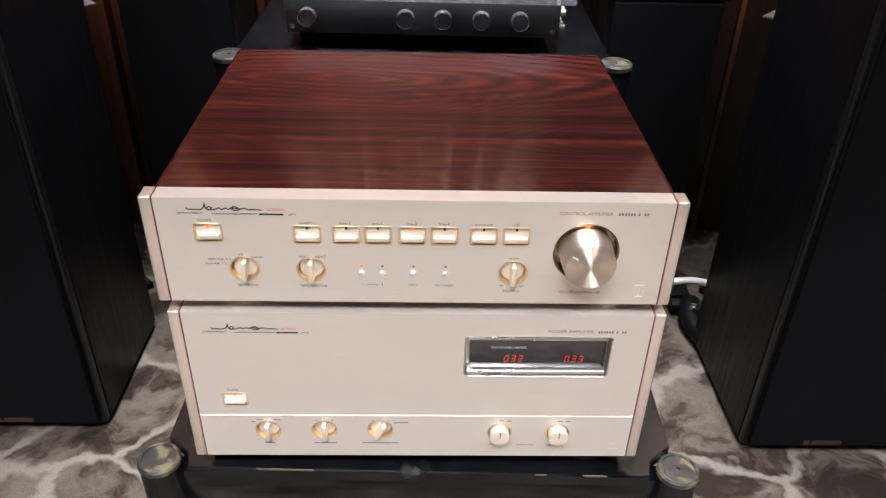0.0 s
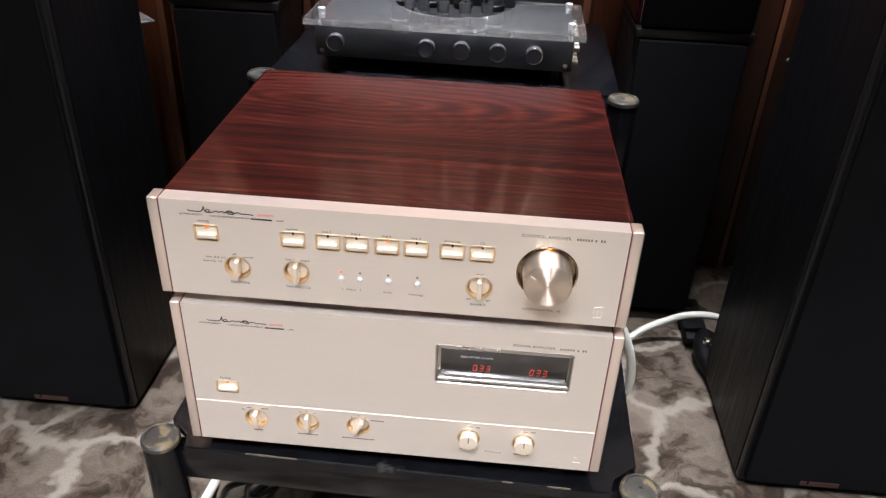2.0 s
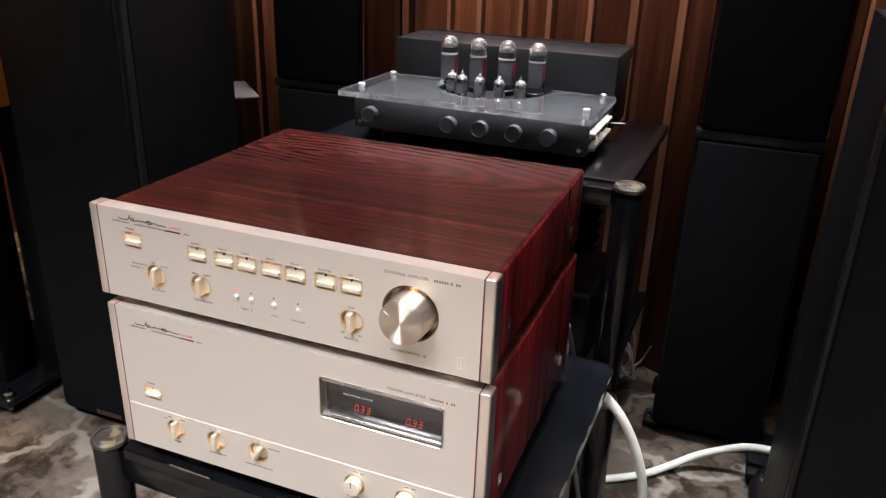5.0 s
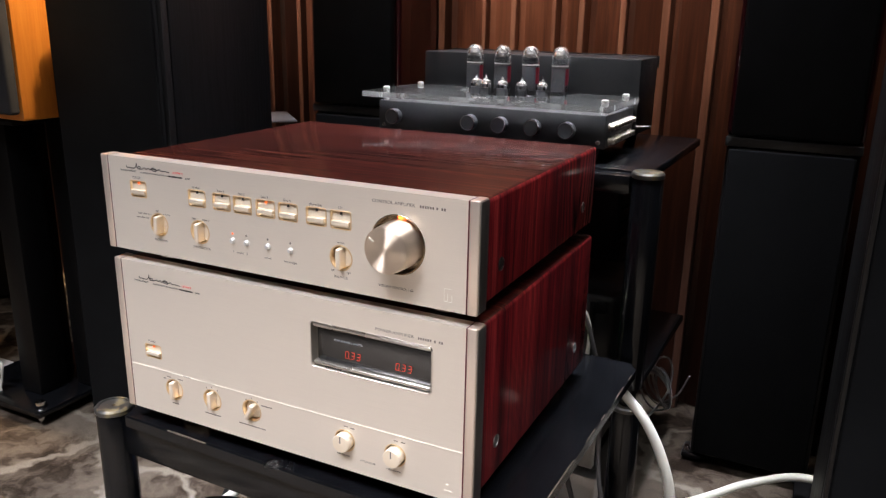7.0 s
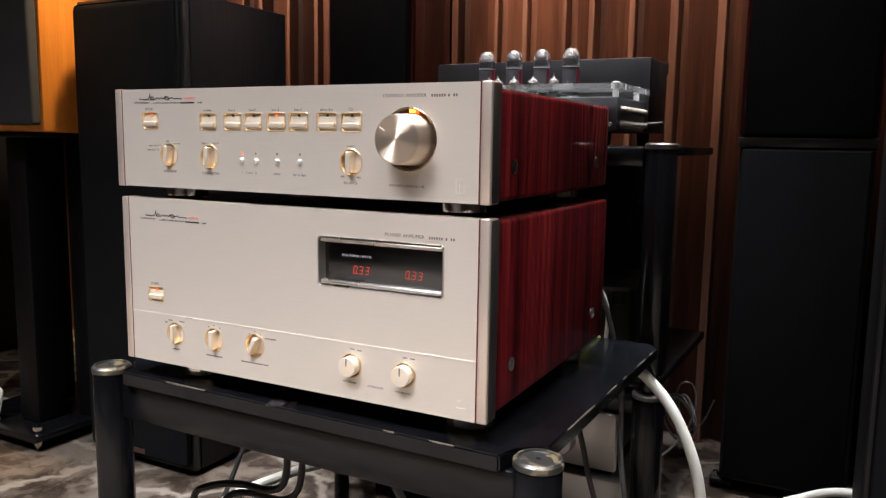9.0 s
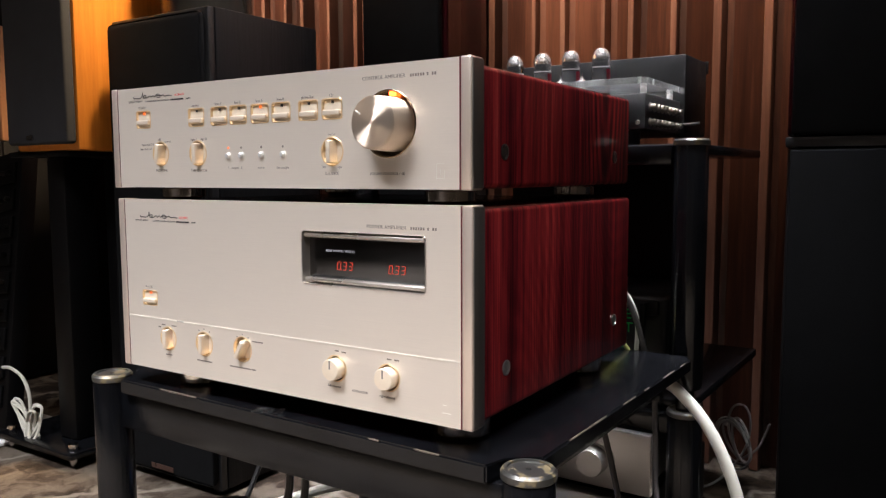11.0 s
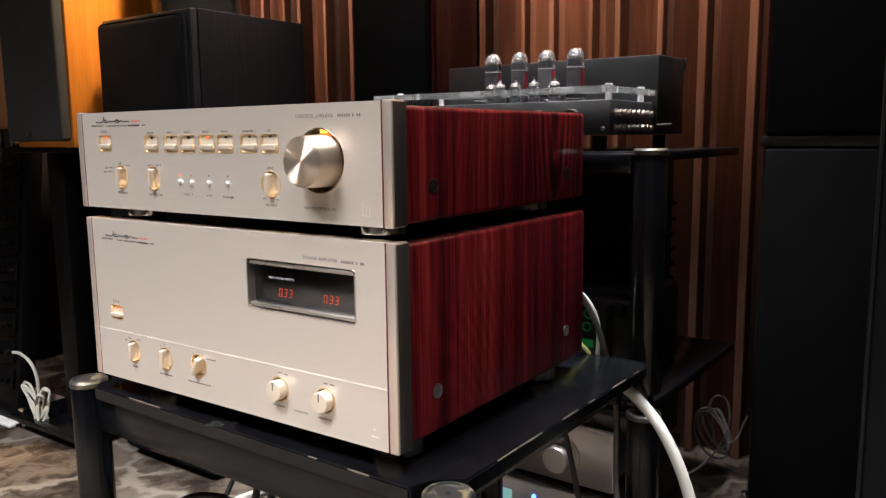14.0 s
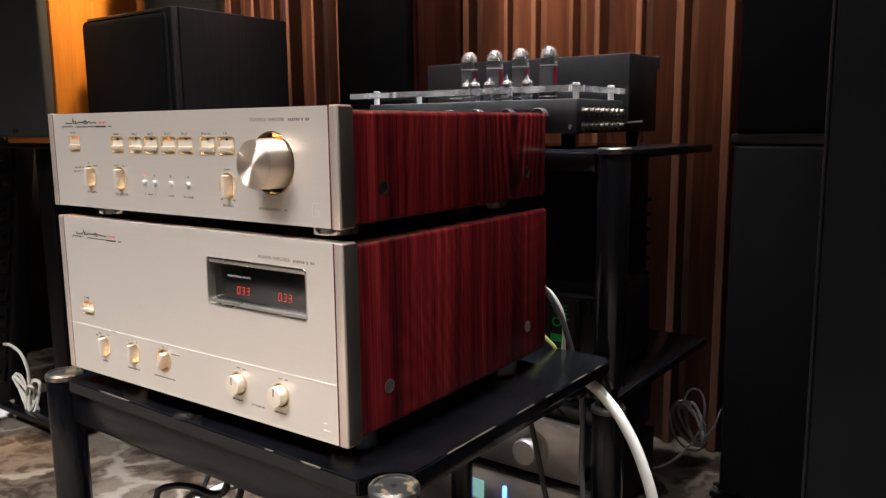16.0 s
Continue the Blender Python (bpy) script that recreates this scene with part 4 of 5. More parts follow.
def shell(profile, wall):
    """A thin blown-glass envelope with an inner face."""
    inner = [(max(0.0004, r - wall), h + (wall if i == 0 else -wall if r < 0.012 and i > 2 else 0)) for i, (r, h) in enumerate(profile)]
    return lathe(inner, 32, "z", lathe(profile, 32))


def big_valve(x, y):
    v = part("valve", moved(shell([(0.0140, 0), (0.0145, 0.010), (0.0145, 0.063), (0.0135, 0.070), (0.0107, 0.0762), (0.006, 0.0800), (0.001, 0.0808)], 0.0009), pose(x, y, 0.6990)), TUBEGLASS, ta, "tall clear glass valve with silvered top")
    v.visible_shadow = False
    part("base", moved(lathe([(0.0150, 0), (0.0160, 0.002), (0.0160, 0.008), (0.0145, 0.0095)], 28), pose(x, y, 0.6902)), SOOT, v)
    part("silvering", moved(lathe([(0.0134, 0.0620), (0.0133, 0.0650), (0.0124, 0.0694), (0.0096, 0.0750), (0.0054, 0.0788), (0.0008, 0.0796)], 32), pose(x, y, 0.6990)), GETTER, v, "mirror-bright getter")
    part("anode", box(x - 0.0096, x + 0.0096, y - 0.0060, y + 0.0060, 0.7080, 0.7460, 0.0020), PLATE, v, "grey metal anode")
    for sx in (-1, 1):
        part("support_rod", moved(lathe([(0.0009, 0), (0.0009, 0.047)], 8), pose(x + sx * 0.0108, y - 0.002, 0.7020)), CHROME, v)
    part("spacer", moved(lathe([(0.0124, 0), (0.0124, 0.0014)], 24), pose(x, y, 0.7482)), MICA, v, "pale mica spacer")
    mark = bmesh.new()
    arc = [(x + 0.0147 * math.cos(radians(a)), y + 0.0147 * math.sin(radians(a))) for a in (-30, -21, -12, -3, 6, 15)]
    rows = [[mark.verts.new((px, py, pz)) for px, py in arc] for pz in (0.7190, 0.7455)]
    for k in range(5):
        mark.faces.new((rows[0][k], rows[0][k + 1], rows[1][k + 1], rows[1][k]))
    part("stripe", mark, VALVERED, v, "red printed mark")


def small_valve(x, y):
    v = part("valve", moved(shell([(0.0092, 0), (0.0095, 0.004), (0.0095, 0.027), (0.0078, 0.033), (0.0030, 0.0355), (0.0014, 0.040), (0.0011, 0.044)], 0.0007), pose(x, y, 0.6905)), TUBEGLASS, ta, "small clear glass valve")
    v.visible_shadow = False
    part("silvering", moved(lathe([(0.0084, 0.0280), (0.0082, 0.0290), (0.0068, 0.0322), (0.0022, 0.0346), (0.0005, 0.0352)], 24), pose(x, y, 0.6905)), GETTER, v)
    part("anode", box(x - 0.0048, x + 0.0048, y - 0.003, y + 0.003, 0.696, 0.712, 0.001), PLATE, v)


for vx in (-0.082, -0.030, 0.021, 0.073):
    big_valve(vx, 0.672)
for vx, vy in ((-0.060, 0.632), (-0.038, 0.622), (-0.006, 0.617), (0.028, 0.617), (0.062, 0.622)):
    small_valve(vx, vy)
for row in (0.672, 0.651):
    for i in range(8):
        s = part("socket", moved(lathe([(0.0062, 0), (0.0062, 0.002), (0.0042, 0.0021), (0.0042, 0.009), (0.0030, 0.0092), (0.0030, 0.004), (0.0006, 0.004)], 16, "x"), pose(0.1962, 0.549 + i * 0.0172, row)), GOLDPLUG, ta, "gold input socket")
part("toggle", sweep([(0.198, 0.705, 0.655), (0.215, 0.706, 0.656), (0.222, 0.706, 0.657)], 0.0026), DARKMETAL, ta)


# ---------------------------------------------------------------- loudspeakers
def tower(label, at, rz, w, d, h, z0=0.012):
    """Black ash floor-standing loudspeaker; local front is y = 0, right front corner at x = w / 2."""
    t = thing("floor_speaker", label, "loudspeaker", at, rz, "black floor speakers")
    part("cabinet", box(-w / 2, w / 2, 0.022, d, z0, h, 0.003), ASH, t, "black ash veneered cabinet")
    part("baffle", box(-w / 2 + 0.001, w / 2 - 0.001, 0.006, 0.0215, z0, h - 0.001, 0.004), POWDER, t, "black satin front frame")
    part("grille", box(-w / 2 + 0.006, w / 2 - 0.006, -0.010, 0.0055, z0 + 0.010, h - 0.010, 0.011, 2), GRILLE, t, "black cloth grille")
    b = bmesh.new()
    box(-0.040, 0.022, -0.0115, -0.0100, z0 + 0.0185, z0 + 0.0200, bm=b)
    box(-0.040, -0.030, -0.0115, -0.0100, z0 + 0.0210, z0 + 0.0275, bm=b)
    box(-0.026, 0.022, -0.0115, -0.0100, z0 + 0.0210, z0 + 0.0275, bm=b)
    part("badge", b, COPPER, t, "small copper-coloured badge", smooth=False)
    for sx in (-1, 1):
        for y in (0.03, d - 0.03):
            part("foot", moved(lathe([(0.010, 0), (0.013, 0.003), (0.013, z0 + 0.001)], 16), pose(sx * (w / 2 - 0.03), y, 0)), SOOT, t)
    return t


tower("black ash floor speaker with a cloth grille and copper badge", (-0.653, 0.388, 0), 0.0, 0.268, 0.280, 0.868)
tower("black ash floor speaker with a cloth grille and copper badge", (0.679, 0.344, 0), 0.0, 0.270, 0.288, 0.868)
small = thing("bookshelf_speaker", "glossy dark grey cylindrical speaker standing on the black floor speaker", "loudspeaker", (-0.700, 0.55, 0.8685))
part("tube", lathe([(0.084, 0), (0.088, 0.004), (0.088, 0.36), (0.084, 0.364)], 48), plain("grey_gloss", (0.030, 0.032, 0.036), 0.16, 0.3, 0.5, 9), small, "glossy dark grey tube")
part("base_ring", lathe([(0.070, -0.0005), (0.090, 0.0), (0.091, 0.006), (0.0885, 0.008)], 48), POWDER, small)


def two_box(label, at, w, d, split, h, rz=0.0):
    """Tall two-part loudspeaker: black lower box, upper box with burgundy lacquered sides."""
    t = thing("floor_speaker", label, "loudspeaker", at, rz, "tall two-part speakers")
    part("lower_cabinet", box(-w / 2 - 0.004, w / 2 + 0.004, 0.012, d, 0.020, split - 0.009, 0.004, 3), POWDER, t, "matt black lower cabinet")
    part("lower_grille", box(-w / 2 + 0.002, w / 2 - 0.002, -0.004, 0.0115, 0.030, split - 0.012, 0.004, 3), GRILLE, t, "black cloth grille")
    part("plinth_joint", box(-w / 2 - 0.006, w / 2 + 0.006, -0.001, d, split - 0.0085, split + 0.0075, 0.002, 2), POWDER, t, "flat black joint plate")
    up = box(-w / 2 - 0.007, w / 2 + 0.007, 0.014, d, split + 0.0080, h, 0.008, 4)
    part("upper_cabinet", up, BURGUNDY, t, "burgundy lacquered upper cabinet")
    part("upper_grille", box(-w / 2 + 0.002, w / 2 - 0.002, -0.006, 0.0135, split + 0.0105, h - 0.010, 0.006, 3), GRILLE, t, "black cloth grille")
    for sx in (-1, 1):
        o = part("outrigger", box(sx * (w / 2) - 0.020, sx * (w / 2) + 0.020, 0.010, 0.060, 0.006, 0.0195, 0.005), SOOT, t)
        part("spike", moved(lathe([(0.002, 0), (0.006, 0.012), (0.006, 0.028), (0.004, 0.030)], 16), pose(sx * (w / 2 + 0.010), 0.02, 0.0)), CHROME, o)
        part("outrigger", box(sx * (w / 2) - 0.020, sx * (w / 2) + 0.020, d - 0.06, d - 0.01, 0.0, 0.0195, 0.005), SOOT, t)
    return t


two_box("tall black speaker with burgundy sides, before the slatted wall", (-0.436, 0.840, 0), 0.200, 0.185, 0.628, 1.42, 0.0)
right_tall = two_box("tall black speaker with burgundy sides, before the slatted wall", (0.438, 0.815, 0), 0.200, 0.205, 0.629, 1.42, 0.0)
foot_arm = part("outrigger", sweep([(0.125, -0.09, 0.030), (0.110, -0.140, 0.030), (0.118, -0.190, 0.026), (0.140, -0.24, 0.022)], 0.020, 12), SOOT, right_tall, "curved black outrigger foot")
part("bolt", moved(lathe([(0.004, 0), (0.009, 0.002), (0.009, 0.010), (0.003, 0.012)], 16), pose(0.114, -0.140, 0.049)), CHROME, foot_arm)
part("pad", moved(lathe([(0.018, 0), (0.018, 0.012)], 20), pose(0.120, -0.16, 0.0)), SOOT, foot_arm)
part("strut", box(0.085, 0.135, -0.10, 0.05, 0.012, 0.030, 0.004), SOOT, right_tall)
for sx, lab in ((-0.675, "black steel stand with a bare top plate behind the floor speaker"), (0.720, "black steel stand with a bare top plate by the slatted wall")):
    ps = thing("speaker_stand", lab, "speaker stand", (sx, 0.800, 0), 45, "bare stands")
    part("top_plate", box(-0.085, 0.085, -0.085, 0.085, 0.597, 0.602, 0.002), plain("grey_steel_plate", (0.34, 0.34, 0.35), 0.4, 0.5), ps, "bare grey steel plate")
    part("pillar", box(-0.03, 0.03, -0.03, 0.03, 0.0165, 0.5965, 0.004), SOOT, ps)
    part("base_plate", box(-0.08, 0.08, -0.08, 0.08, 0.0, 0.016, 0.003), SOOT, ps)

# honey-veneered speaker on a black stand
st = thing("speaker_stand", "black steel speaker stand with a flat base plate on the carpet", "speaker stand", (-0.965, 0.44, 0), 0.0)
part("base_plate", box(-0.170, 0.098, -0.120, 0.165, 0.022, 0.036, 0.004), RACK, st, "black steel base plate")
for px, py in ((-0.075, 0.05), (0.005, -0.03), (0.075, 0.05)):
    part("pillar", box(px - 0.030, px + 0.030, py - 0.035, py + 0.035, 0.0365, 0.6165, 0.006), SOOT, st, "black steel pillar")
part("top_plate", box(-0.10, 0.11, -0.10, 0.14, 0.617, 0.627, 0.003), SOOT, st)
for px, py in ((-0.145, -0.098), (0.076, -0.098), (-0.145, 0.140), (0.076, 0.140)):
    part("bolt", moved(lathe([(0.003, 0), (0.008, 0.010), (0.008, 0.042), (0.010, 0.0425), (0.010, 0.049), (0.004, 0.051)], 18), pose(px, py, 0)), CHROME, st, "chrome levelling bolt")
hb = thing("bookshelf_speaker", "honey-coloured wooden speaker with a dark grille, on the black stand", "loudspeaker", (-0.965, 0.44, 0.6275), 0.0)
part("cabinet", box(-0.066, 0.143, -0.098, 0.24, 0.0, 0.78, 0.004), HONEY, hb, "honey wood veneered cabinet")
part("grille", box(-0.062, 0.139, -0.120, -0.0985, 0.012, 0.77, 0.006, 3), GREYCLOTH, hb, "dark cloth grille")
part("badge", box(0.010, 0.030, -0.1225, -0.120, 0.022, 0.030), STEEL, hb)

# teak speaker and a leaning black patch bay further along the wall
tk = thing("floor_speaker", "teak floor speaker with a dark lower front, by the wall", "loudspeaker", (-1.83, 0.63, 0))
part("lower_cabinet", box(-0.208, 0.208, 0.002, 0.34, 0.01, 0.6755, 0.005), SOOT, tk, "black lower cabinet")
part("plinth", box(-0.212, 0.212, -0.06, -0.011, 0.0, 0.105, 0.004), TEAK, tk, "teak plinth")
part("cabinet", box(-0.21, 0.21, 0.0, 0.34, 0.676, 0.985, 0.005), TEAK, tk, "teak veneered cabinet")
part("lower_panel", box(-0.195, 0.150, -0.010, -0.0005, 0.03, 0.675, 0.003), SOOT, tk, "black lower front")
part("lower_panel", box(0.175, 0.209, -0.010, -0.0005, 0.03, 0.675, 0.003), SOOT, tk)
part("top_box", box(-0.20, 0.20, 0.02, 0.32, 0.986, 1.24, 0.005), SOOT, tk, "black upper box")
pan = thing("patch_bay", "leaning black patch bay with rows of small sockets", "patch bay", (-1.225, 0.355, 0), 0.0)
lean = pose(0, 0, 0.012, -11, -8, 0)
part("board", moved(box(-0.070, 0.060, 0, 0.04, 0.0, 0.64, 0.006), lean), SOOT, pan, "black upright board")
part("foot_block", box(-0.085, 0.065, -0.01, 0.07, 0.0, 0.025, 0.004), SOOT, pan)
rng = random.Random(8)
for r in range(9):
    part("module", moved(box(-0.045, 0.045, -0.008, -0.0005, 0.05 + r * 0.064, 0.100 + r * 0.064, 0.003), lean), SOOT, pan)
    for c in range(3):
        part("socket", moved(lathe([(0.006, 0), (0.0055, 0.010), (0.001, 0.011)], 14, "y"), lean @ pose(-0.030 + c * 0.030, -0.008, 0.075 + r * 0.064)), SOOT if (r + c) % 3 else DARKMETAL, pan)
tagged(part("floor_strip", box(-2.99, -1.135, 0.32, 0.50, 0.0005, 0.006, 0.001), plain("white_vinyl", (0.72, 0.72, 0.71), 0.4), None), "white strip of flooring along the wall", "floor", kind="structure")
wc = thing("white_lead", "white cable tied in a bunch on the floor", "cable", (0, 0, 0))
part("lead", sweep([(-1.150, 0.350, 0.168), (-1.108, 0.345, 0.172), (-1.066, 0.345, 0.158), (-1.044, 0.345, 0.125), (-1.044, 0.345, 0.085), (-1.050, 0.345, 0.050), (-1.060, 0.350, 0.006)], 0.0036, 8), HOSE, wc)
for i in range(6):
    a = rng.uniform(-0.95, 0.95)
    c = Vector((-1.048 + 0.007 * (i - 2.5), 0.345, 0.062))
    w = Vector((math.sin(a), 0.3 * math.cos(3 * a), 0.9)) * rng.uniform(0.034, 0.052)
    s = Vector((math.cos(a), 0.3, -0.2)) * 0.011
    part("loop", sweep([c - w, c - w * 0.3 + s, c + w * 0.8 + s, c + w, c + w * 0.8 - s, c - w * 0.3 - s, c - w], 0.0032, 6, 6), HOSE, wc)

# ---------------------------------------------------------------- silver components under the racks
sa = thing("stereo_amplifier", "silver stereo component with a large volume knob, under the rack", "amplifier", (-0.012, 0.0, 0.0), -1.3)
part("body", box(-0.205, 0.215, 0.520, 0.80, 0.138, 0.215, 0.003), SOOT, sa)
part("faceplate", box(-0.215, 0.225, 0.505, 0.5195, 0.130, 0.219, 0.003), SILVER, sa, "brushed silver front")
k = part("volume_knob", lathe([(0.027, 0), (0.027, 0.002), (0.0225, 0.0025), (0.0225, 0.005), (0.020, 0.0055), (0.0198, 0.026), (0.0185, 0.028), (0.0005, 0.028)], 48, "y"), SILVER, sa, "silver volume knob")
k.location = (0.146, 0.505, 0.172)
part("body", box(-0.205, 0.215, 0.525, 0.82, 0.020, 0.1185, 0.003), SOOT, sa)
sb = thing("stereo_amplifier", "silver stereo component with a blue lamp and pale display", "amplifier", (-0.012, 0.0, 0.0), -1.3)
part("faceplate", box(-0.215, 0.235, 0.498, 0.5245, 0.022, 0.1190, 0.004), SILVER, sb, "brushed silver front")
part("foot_rail", box(-0.20, 0.21, 0.50, 0.53, 0.0, 0.0215), SOOT, sb)
part("lamp", box(0.098, 0.104, 0.4955, 0.4978, 0.045, 0.100, 0.002), LED_BLUE, sb, "glowing blue light bar")
part("display", box(0.015, 0.062, 0.4960, 0.4978, 0.066, 0.098, 0.001), SCREEN, sb, "pale lit display")
part("support", box(-0.19, 0.20, 0.53, 0.75, 0.1190, 0.1375), SOOT, sa)

# black flight case on the lower shelf, lettered in green
fc = thing("equipment_case", "black plastic case with green lettering, on the rack's lower shelf", "case", (-0.012, 0.0, 0.0), -1.3)
part("shell", box(-0.10, 0.225, 0.560, 0.76, 0.2745, 0.405, 0.008, 3), POWDER, fc, "moulded black plastic shell")
part("rib", box(0.188, 0.196, 0.552, 0.5595, 0.280, 0.395, 0.002), SOOT, fc)
part("latch", box(0.198, 0.216, 0.550, 0.5595, 0.378, 0.400, 0.004), SOOT, fc)
words("CE", 0.161, 0.376, 0.021, 0.5595, LED_GREEN, fc)
words("OT", 0.161, 0.356, 0.021, 0.5595, LED_GREEN, fc)
bars(0.145, 0.166, 0.332, 0.012, 0.5595, LED_GREEN, fc, breaks=2)
bars(0.145, 0.166, 0.310, 0.012, 0.5595, LED_GREEN, fc, breaks=1)
# tall black component behind the amplifiers, on the lower shelf
bk = thing("mono_amplifier", "tall black component standing on the rack's lower shelf", "amplifier", (-0.035, 0, 0), -1.3)
part("body", box(-0.12, 0.186, 0.775, 0.89, 0.2745, 0.600, 0.004), SOOT, bk)
for i in range(9):
    part("fin", box(0.1865, 0.194, 0.785, 0.885, 0.30 + i * 0.027, 0.306 + i * 0.027), SOOT, bk)

# ---------------------------------------------------------------- cables
hose = thing("white_cable", "thick white sheathed cable hanging from the shelf to the floor", "cable")
part("sheath", sweep([(0.264, 0.438, 0.314), (0.280, 0.440, 0.302), (0.310, 0.441, 0.270), (0.336, 0.443, 0.222), (0.354, 0.446, 0.165), (0.358, 0.452, 0.105), (0.338, 0.468, 0.045), (0.290, 0.50, 0.013), (0.22, 0.53, 0.0085)], 0.0075, 14), HOSE, hose, "white plastic sheath")
hose2 = thing("white_cable", "thick white sheathed cable arching over the carpet", "cable")
part("sheath", sweep([(0.625, 0.735, 0.060), (0.585, 0.738, 0.072), (0.548, 0.740, 0.074), (0.512, 0.742, 0.066), (0.472, 0.740, 0.048), (0.432, 0.730, 0.030), (0.395, 0.705, 0.016), (0.350, 0.665, 0.009), (0.30, 0.63, 0.0080), (0.25, 0.60, 0.0080)], 0.0072, 14), HOSE, hose2, "white plastic sheath")
g1 = thing("grey_cable", "grey lead hanging behind the amplifiers", "cable")
part("lead", sweep([(0.170, 0.400, 0.480), (0.196, 0.430, 0.440), (0.212, 0.455, 0.395), (0.222, 0.470, 0.345), (0.232, 0.478, 0.300), (0.236, 0.48, 0.24), (0.240, 0.472, 0.17), (0.252, 0.462, 0.11), (0.272, 0.455, 0.04), (0.285, 0.45, 0.006)], 0.0040, 8), GREYCABLE, g1)
g2 = thing("grey_cable", "grey lead hanging below the shelf", "cable")
part("lead", sweep([(0.165, 0.430, 0.29), (0.180, 0.428, 0.25), (0.195, 0.425, 0.20), (0.212, 0.420, 0.14), (0.232, 0.418, 0.085), (0.255, 0.42, 0.03), (0.27, 0.425, 0.006)], 0.0040, 8), GREYCABLE, g2)
y1 = thing("yellow_cable", "yellow and green lead behind the amplifiers", "cable")
part("lead", sweep([(0.150, 0.43, 0.420), (0.172, 0.44, 0.390), (0.190, 0.448, 0.365), (0.205, 0.456, 0.345), (0.212, 0.46, 0.31)], 0.0028, 8), YELLOWCABLE, y1)
y2 = thing("white_lead", "pale lead curving behind the amplifiers", "cable")
part("lead", sweep([(0.178, 0.430, 0.445), (0.200, 0.450, 0.425), (0.213, 0.462, 0.390), (0.212, 0.466, 0.345), (0.205, 0.466, 0.300)], 0.0032, 8), HOSE, y2)
coil = thing("coiled_cable", "loose coil of silvery cable on the floor by the slatted wall", "cable")
cb = bmesh.new()
for i in range(5):
    c = Vector((0.236 + 0.005 * i, 0.962 - 0.006 * i, 0.074 + 0.004 * i))
    rx, rz = 0.026 - 0.002 * i, 0.048 - 0.003 * i
    pts = [c + Vector((rx * math.cos(a) + 0.4 * rz * math.sin(a) * -0.7, 0.02 * math.cos(a + i), rz * math.sin(a))) for a in [2 * math.pi * k / 10 for k in range(11)]]
    sweep(pts, 0.0024, 6, 5, cb)
part("coil", cb, COILCABLE, coil)
part("tail", sweep([(0.225, 0.95, 0.11), (0.238, 0.95, 0.148), (0.258, 0.955, 0.150), (0.268, 0.955, 0.120), (0.262, 0.95, 0.075), (0.240, 0.93, 0.035), (0.215, 0.90, 0.012), (0.18, 0.86, 0.006)], 0.0023, 6), COILCABLE, coil)
part("tail", sweep([(0.255, 0.95, 0.05), (0.285, 0.945, 0.08), (0.305, 0.935, 0.13)], 0.0022, 6), COILCABLE, coil)
bc = thing("black_cable", "black lead hanging in a loop under the rack's shelf", "cable")
part("lead", sweep([(-0.090, 0.12, 0.331), (-0.088, 0.12, 0.27), (-0.092, 0.12, 0.20), (-0.118, 0.12, 0.180), (-0.161, 0.12, 0.178), (-0.205, 0.12, 0.168), (-0.245, 0.12, 0.146), (-0.262, 0.14, 0.09), (-0.258, 0.20, 0.03), (-0.23, 0.27, 0.006), (-0.16, 0.33, 0.006)], 0.0048, 8), BLACKCABLE, bc)
bc2 = thing("black_cable", "black lead hanging under the rack's shelf down to the carpet", "cable")
part("lead", sweep([(-0.070, 0.13, 0.331), (-0.071, 0.13, 0.26), (-0.078, 0.13, 0.19), (-0.108, 0.135, 0.163), (-0.150, 0.14, 0.158), (-0.196, 0.145, 0.148), (-0.226, 0.15, 0.120), (-0.238, 0.18, 0.06), (-0.225, 0.24, 0.012), (-0.18, 0.30, 0.0055), (-0.10, 0.34, 0.0055)], 0.0045, 8), BLACKCABLE, bc2)
fp = thing("white_cable", "pale cable arching over the carpet behind the rack", "cable")
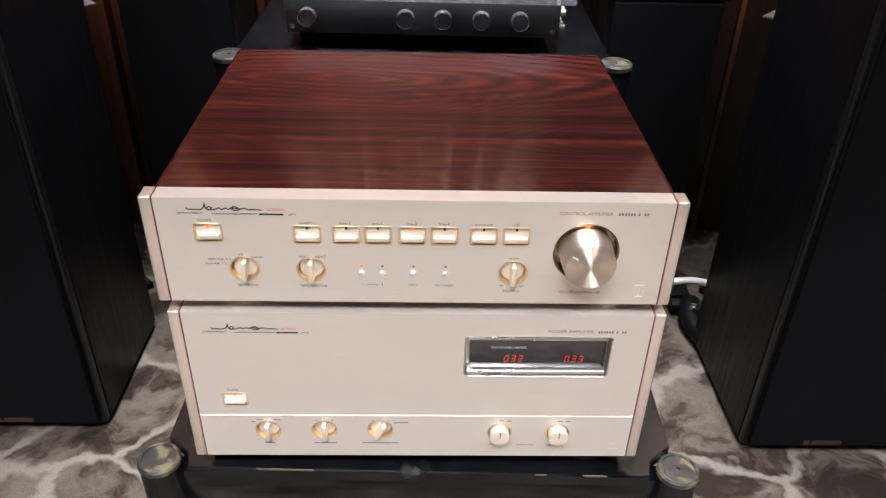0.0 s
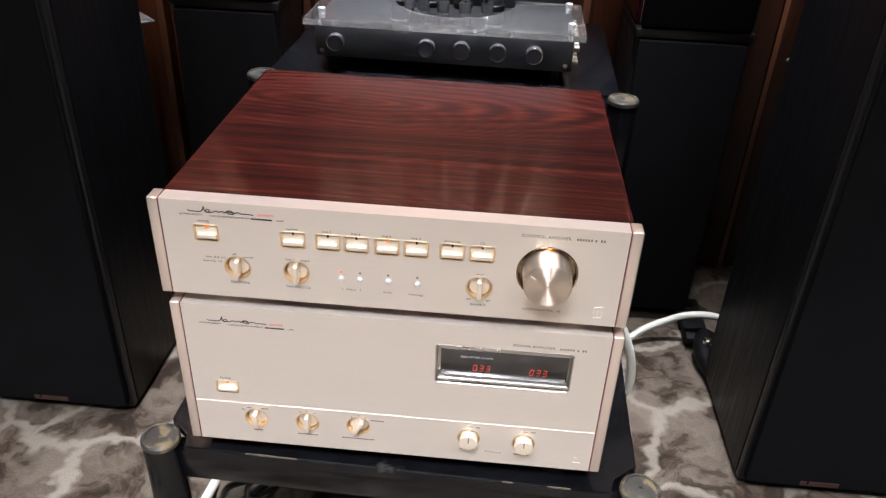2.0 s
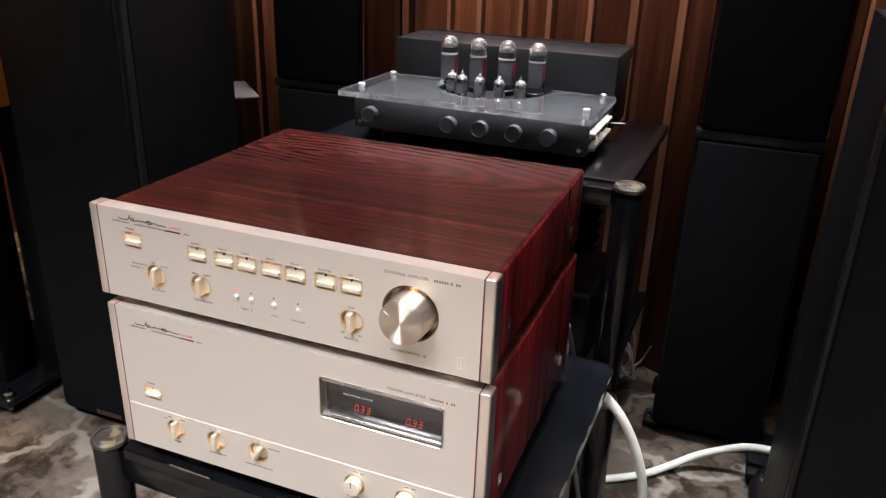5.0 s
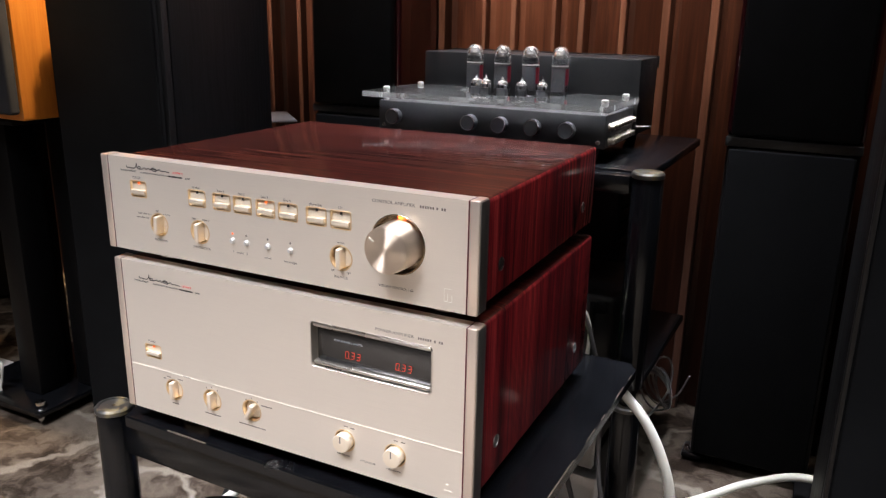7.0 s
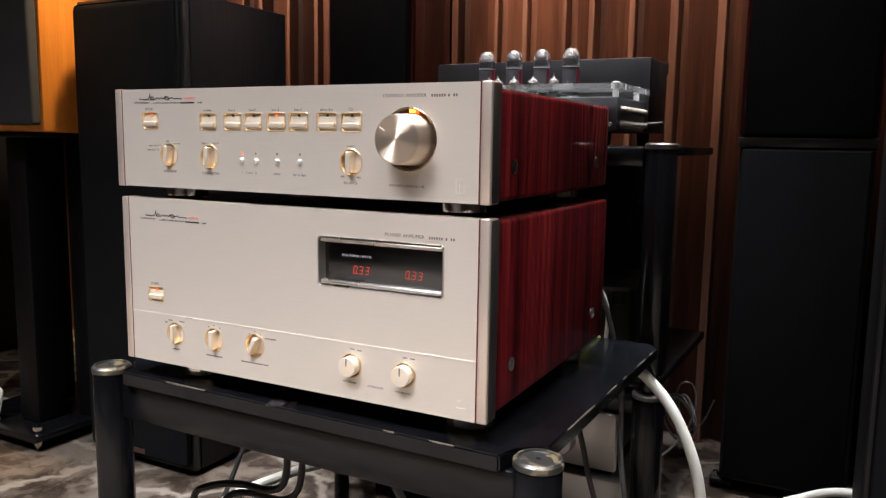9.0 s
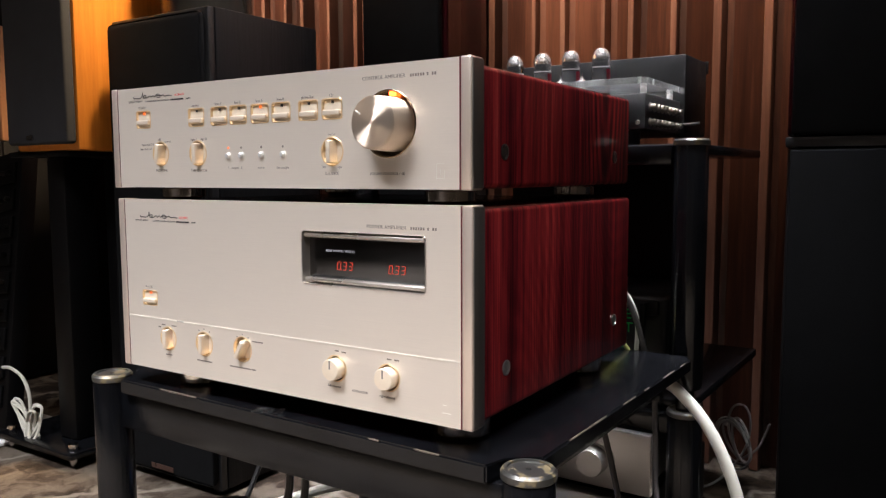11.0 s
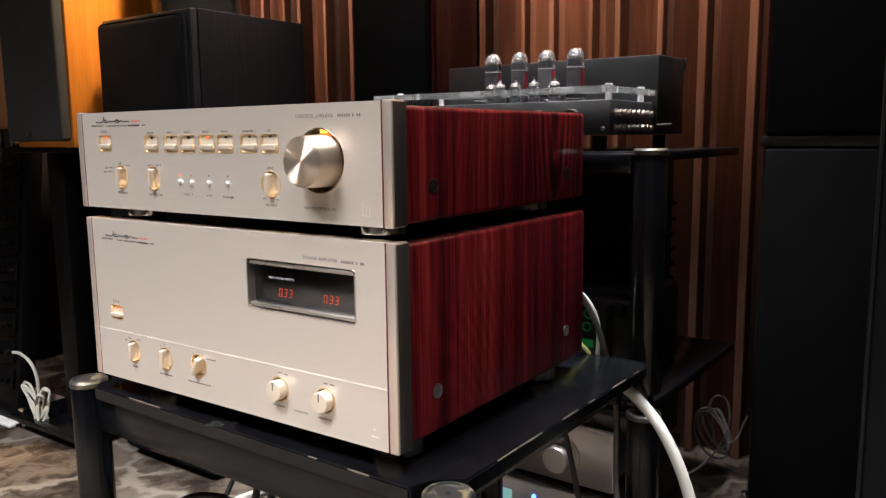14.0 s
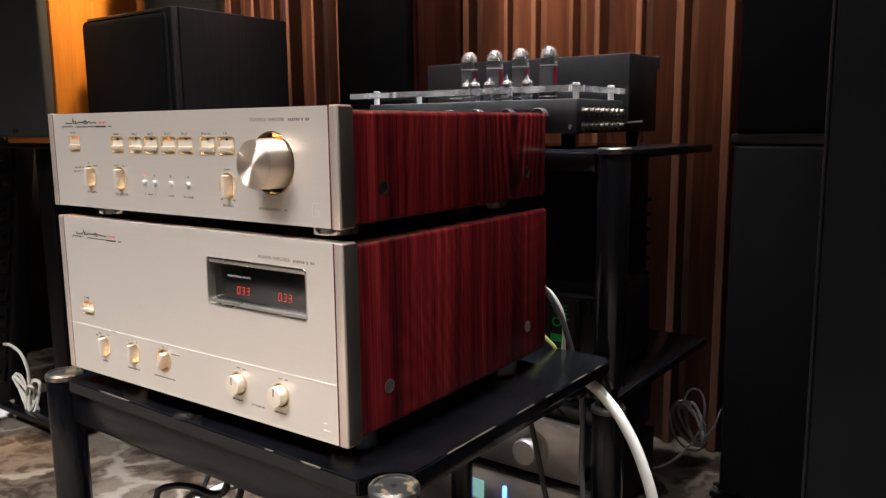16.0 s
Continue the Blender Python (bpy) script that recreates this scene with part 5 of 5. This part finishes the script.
part("lead", sweep([(-0.335, 0.13, 0.0085), (-0.312, 0.165, 0.045), (-0.285, 0.22, 0.085), (-0.262, 0.30, 0.092), (-0.235, 0.40, 0.086), (-0.20, 0.50, 0.060), (-0.17, 0.585, 0.020), (-0.14, 0.64, 0.0085)], 0.0075, 10), HOSE, fp)
fq = thing("white_cable", "pale cable lying on the carpet under the rack", "cable")
part("lead", sweep([(-0.215, 0.49, 0.03), (-0.16, 0.47, 0.062), (-0.115, 0.43, 0.060), (-0.07, 0.39, 0.045), (-0.02, 0.33, 0.018), (0.03, 0.27, 0.0085), (0.09, 0.23, 0.0085)], 0.0070, 10), HOSE, fq)
sl = thing("side_lead", "black lead beside the power amplifier, hanging to the floor", "cable")
part("lead", sweep([(-0.24, 0.40, 0.50), (-0.285, 0.40, 0.42), (-0.298, 0.38, 0.34), (-0.292, 0.30, 0.20), (-0.30, 0.20, 0.05), (-0.315, 0.10, 0.007), (-0.33, -0.02, 0.006)], 0.0040, 8), BLACKCABLE, sl)

# ---------------------------------------------------------------- ceiling lamps
for cx, cy, w, d in ((-0.35, -1.40, 1.2, 0.6), (1.10, -1.0, 0.6, 0.6), (0.0, 0.50, 0.9, 0.25), (-0.15, 0.12, 2.6, 0.12)):
    l = thing("ceiling_lamp", "flat white ceiling panel lamp, lit", "lamp", (cx, cy, 2.6), 0, "ceiling panels")
    fr = box(-w / 2 - 0.02, w / 2 + 0.02, -d / 2 - 0.02, -d / 2, -0.03, 0.0)
    box(-w / 2 - 0.02, w / 2 + 0.02, d / 2, d / 2 + 0.02, -0.03, 0.0, bm=fr)
    box(-w / 2 - 0.02, -w / 2, -d / 2, d / 2, -0.03, 0.0, bm=fr)
    box(w / 2, w / 2 + 0.02, -d / 2, d / 2, -0.03, 0.0, bm=fr)
    part("frame", fr, STEEL, l)
    part("diffuser", box(-w / 2 + 0.001, w / 2 - 0.001, -d / 2 + 0.001, d / 2 - 0.001, -0.02, -0.004), LAMPFACE, l)
for cx, cy in ((-0.30, 0.50),):
    l = thing("downlight", "small round ceiling downlight, lit", "lamp", (cx, cy, 2.6), 0, "ceiling downlights")
    part("rim", lathe([(0.095, 0), (0.095, -0.07), (0.088, -0.07), (0.088, -0.004), (0.02, -0.003)], 32), STEEL, l)
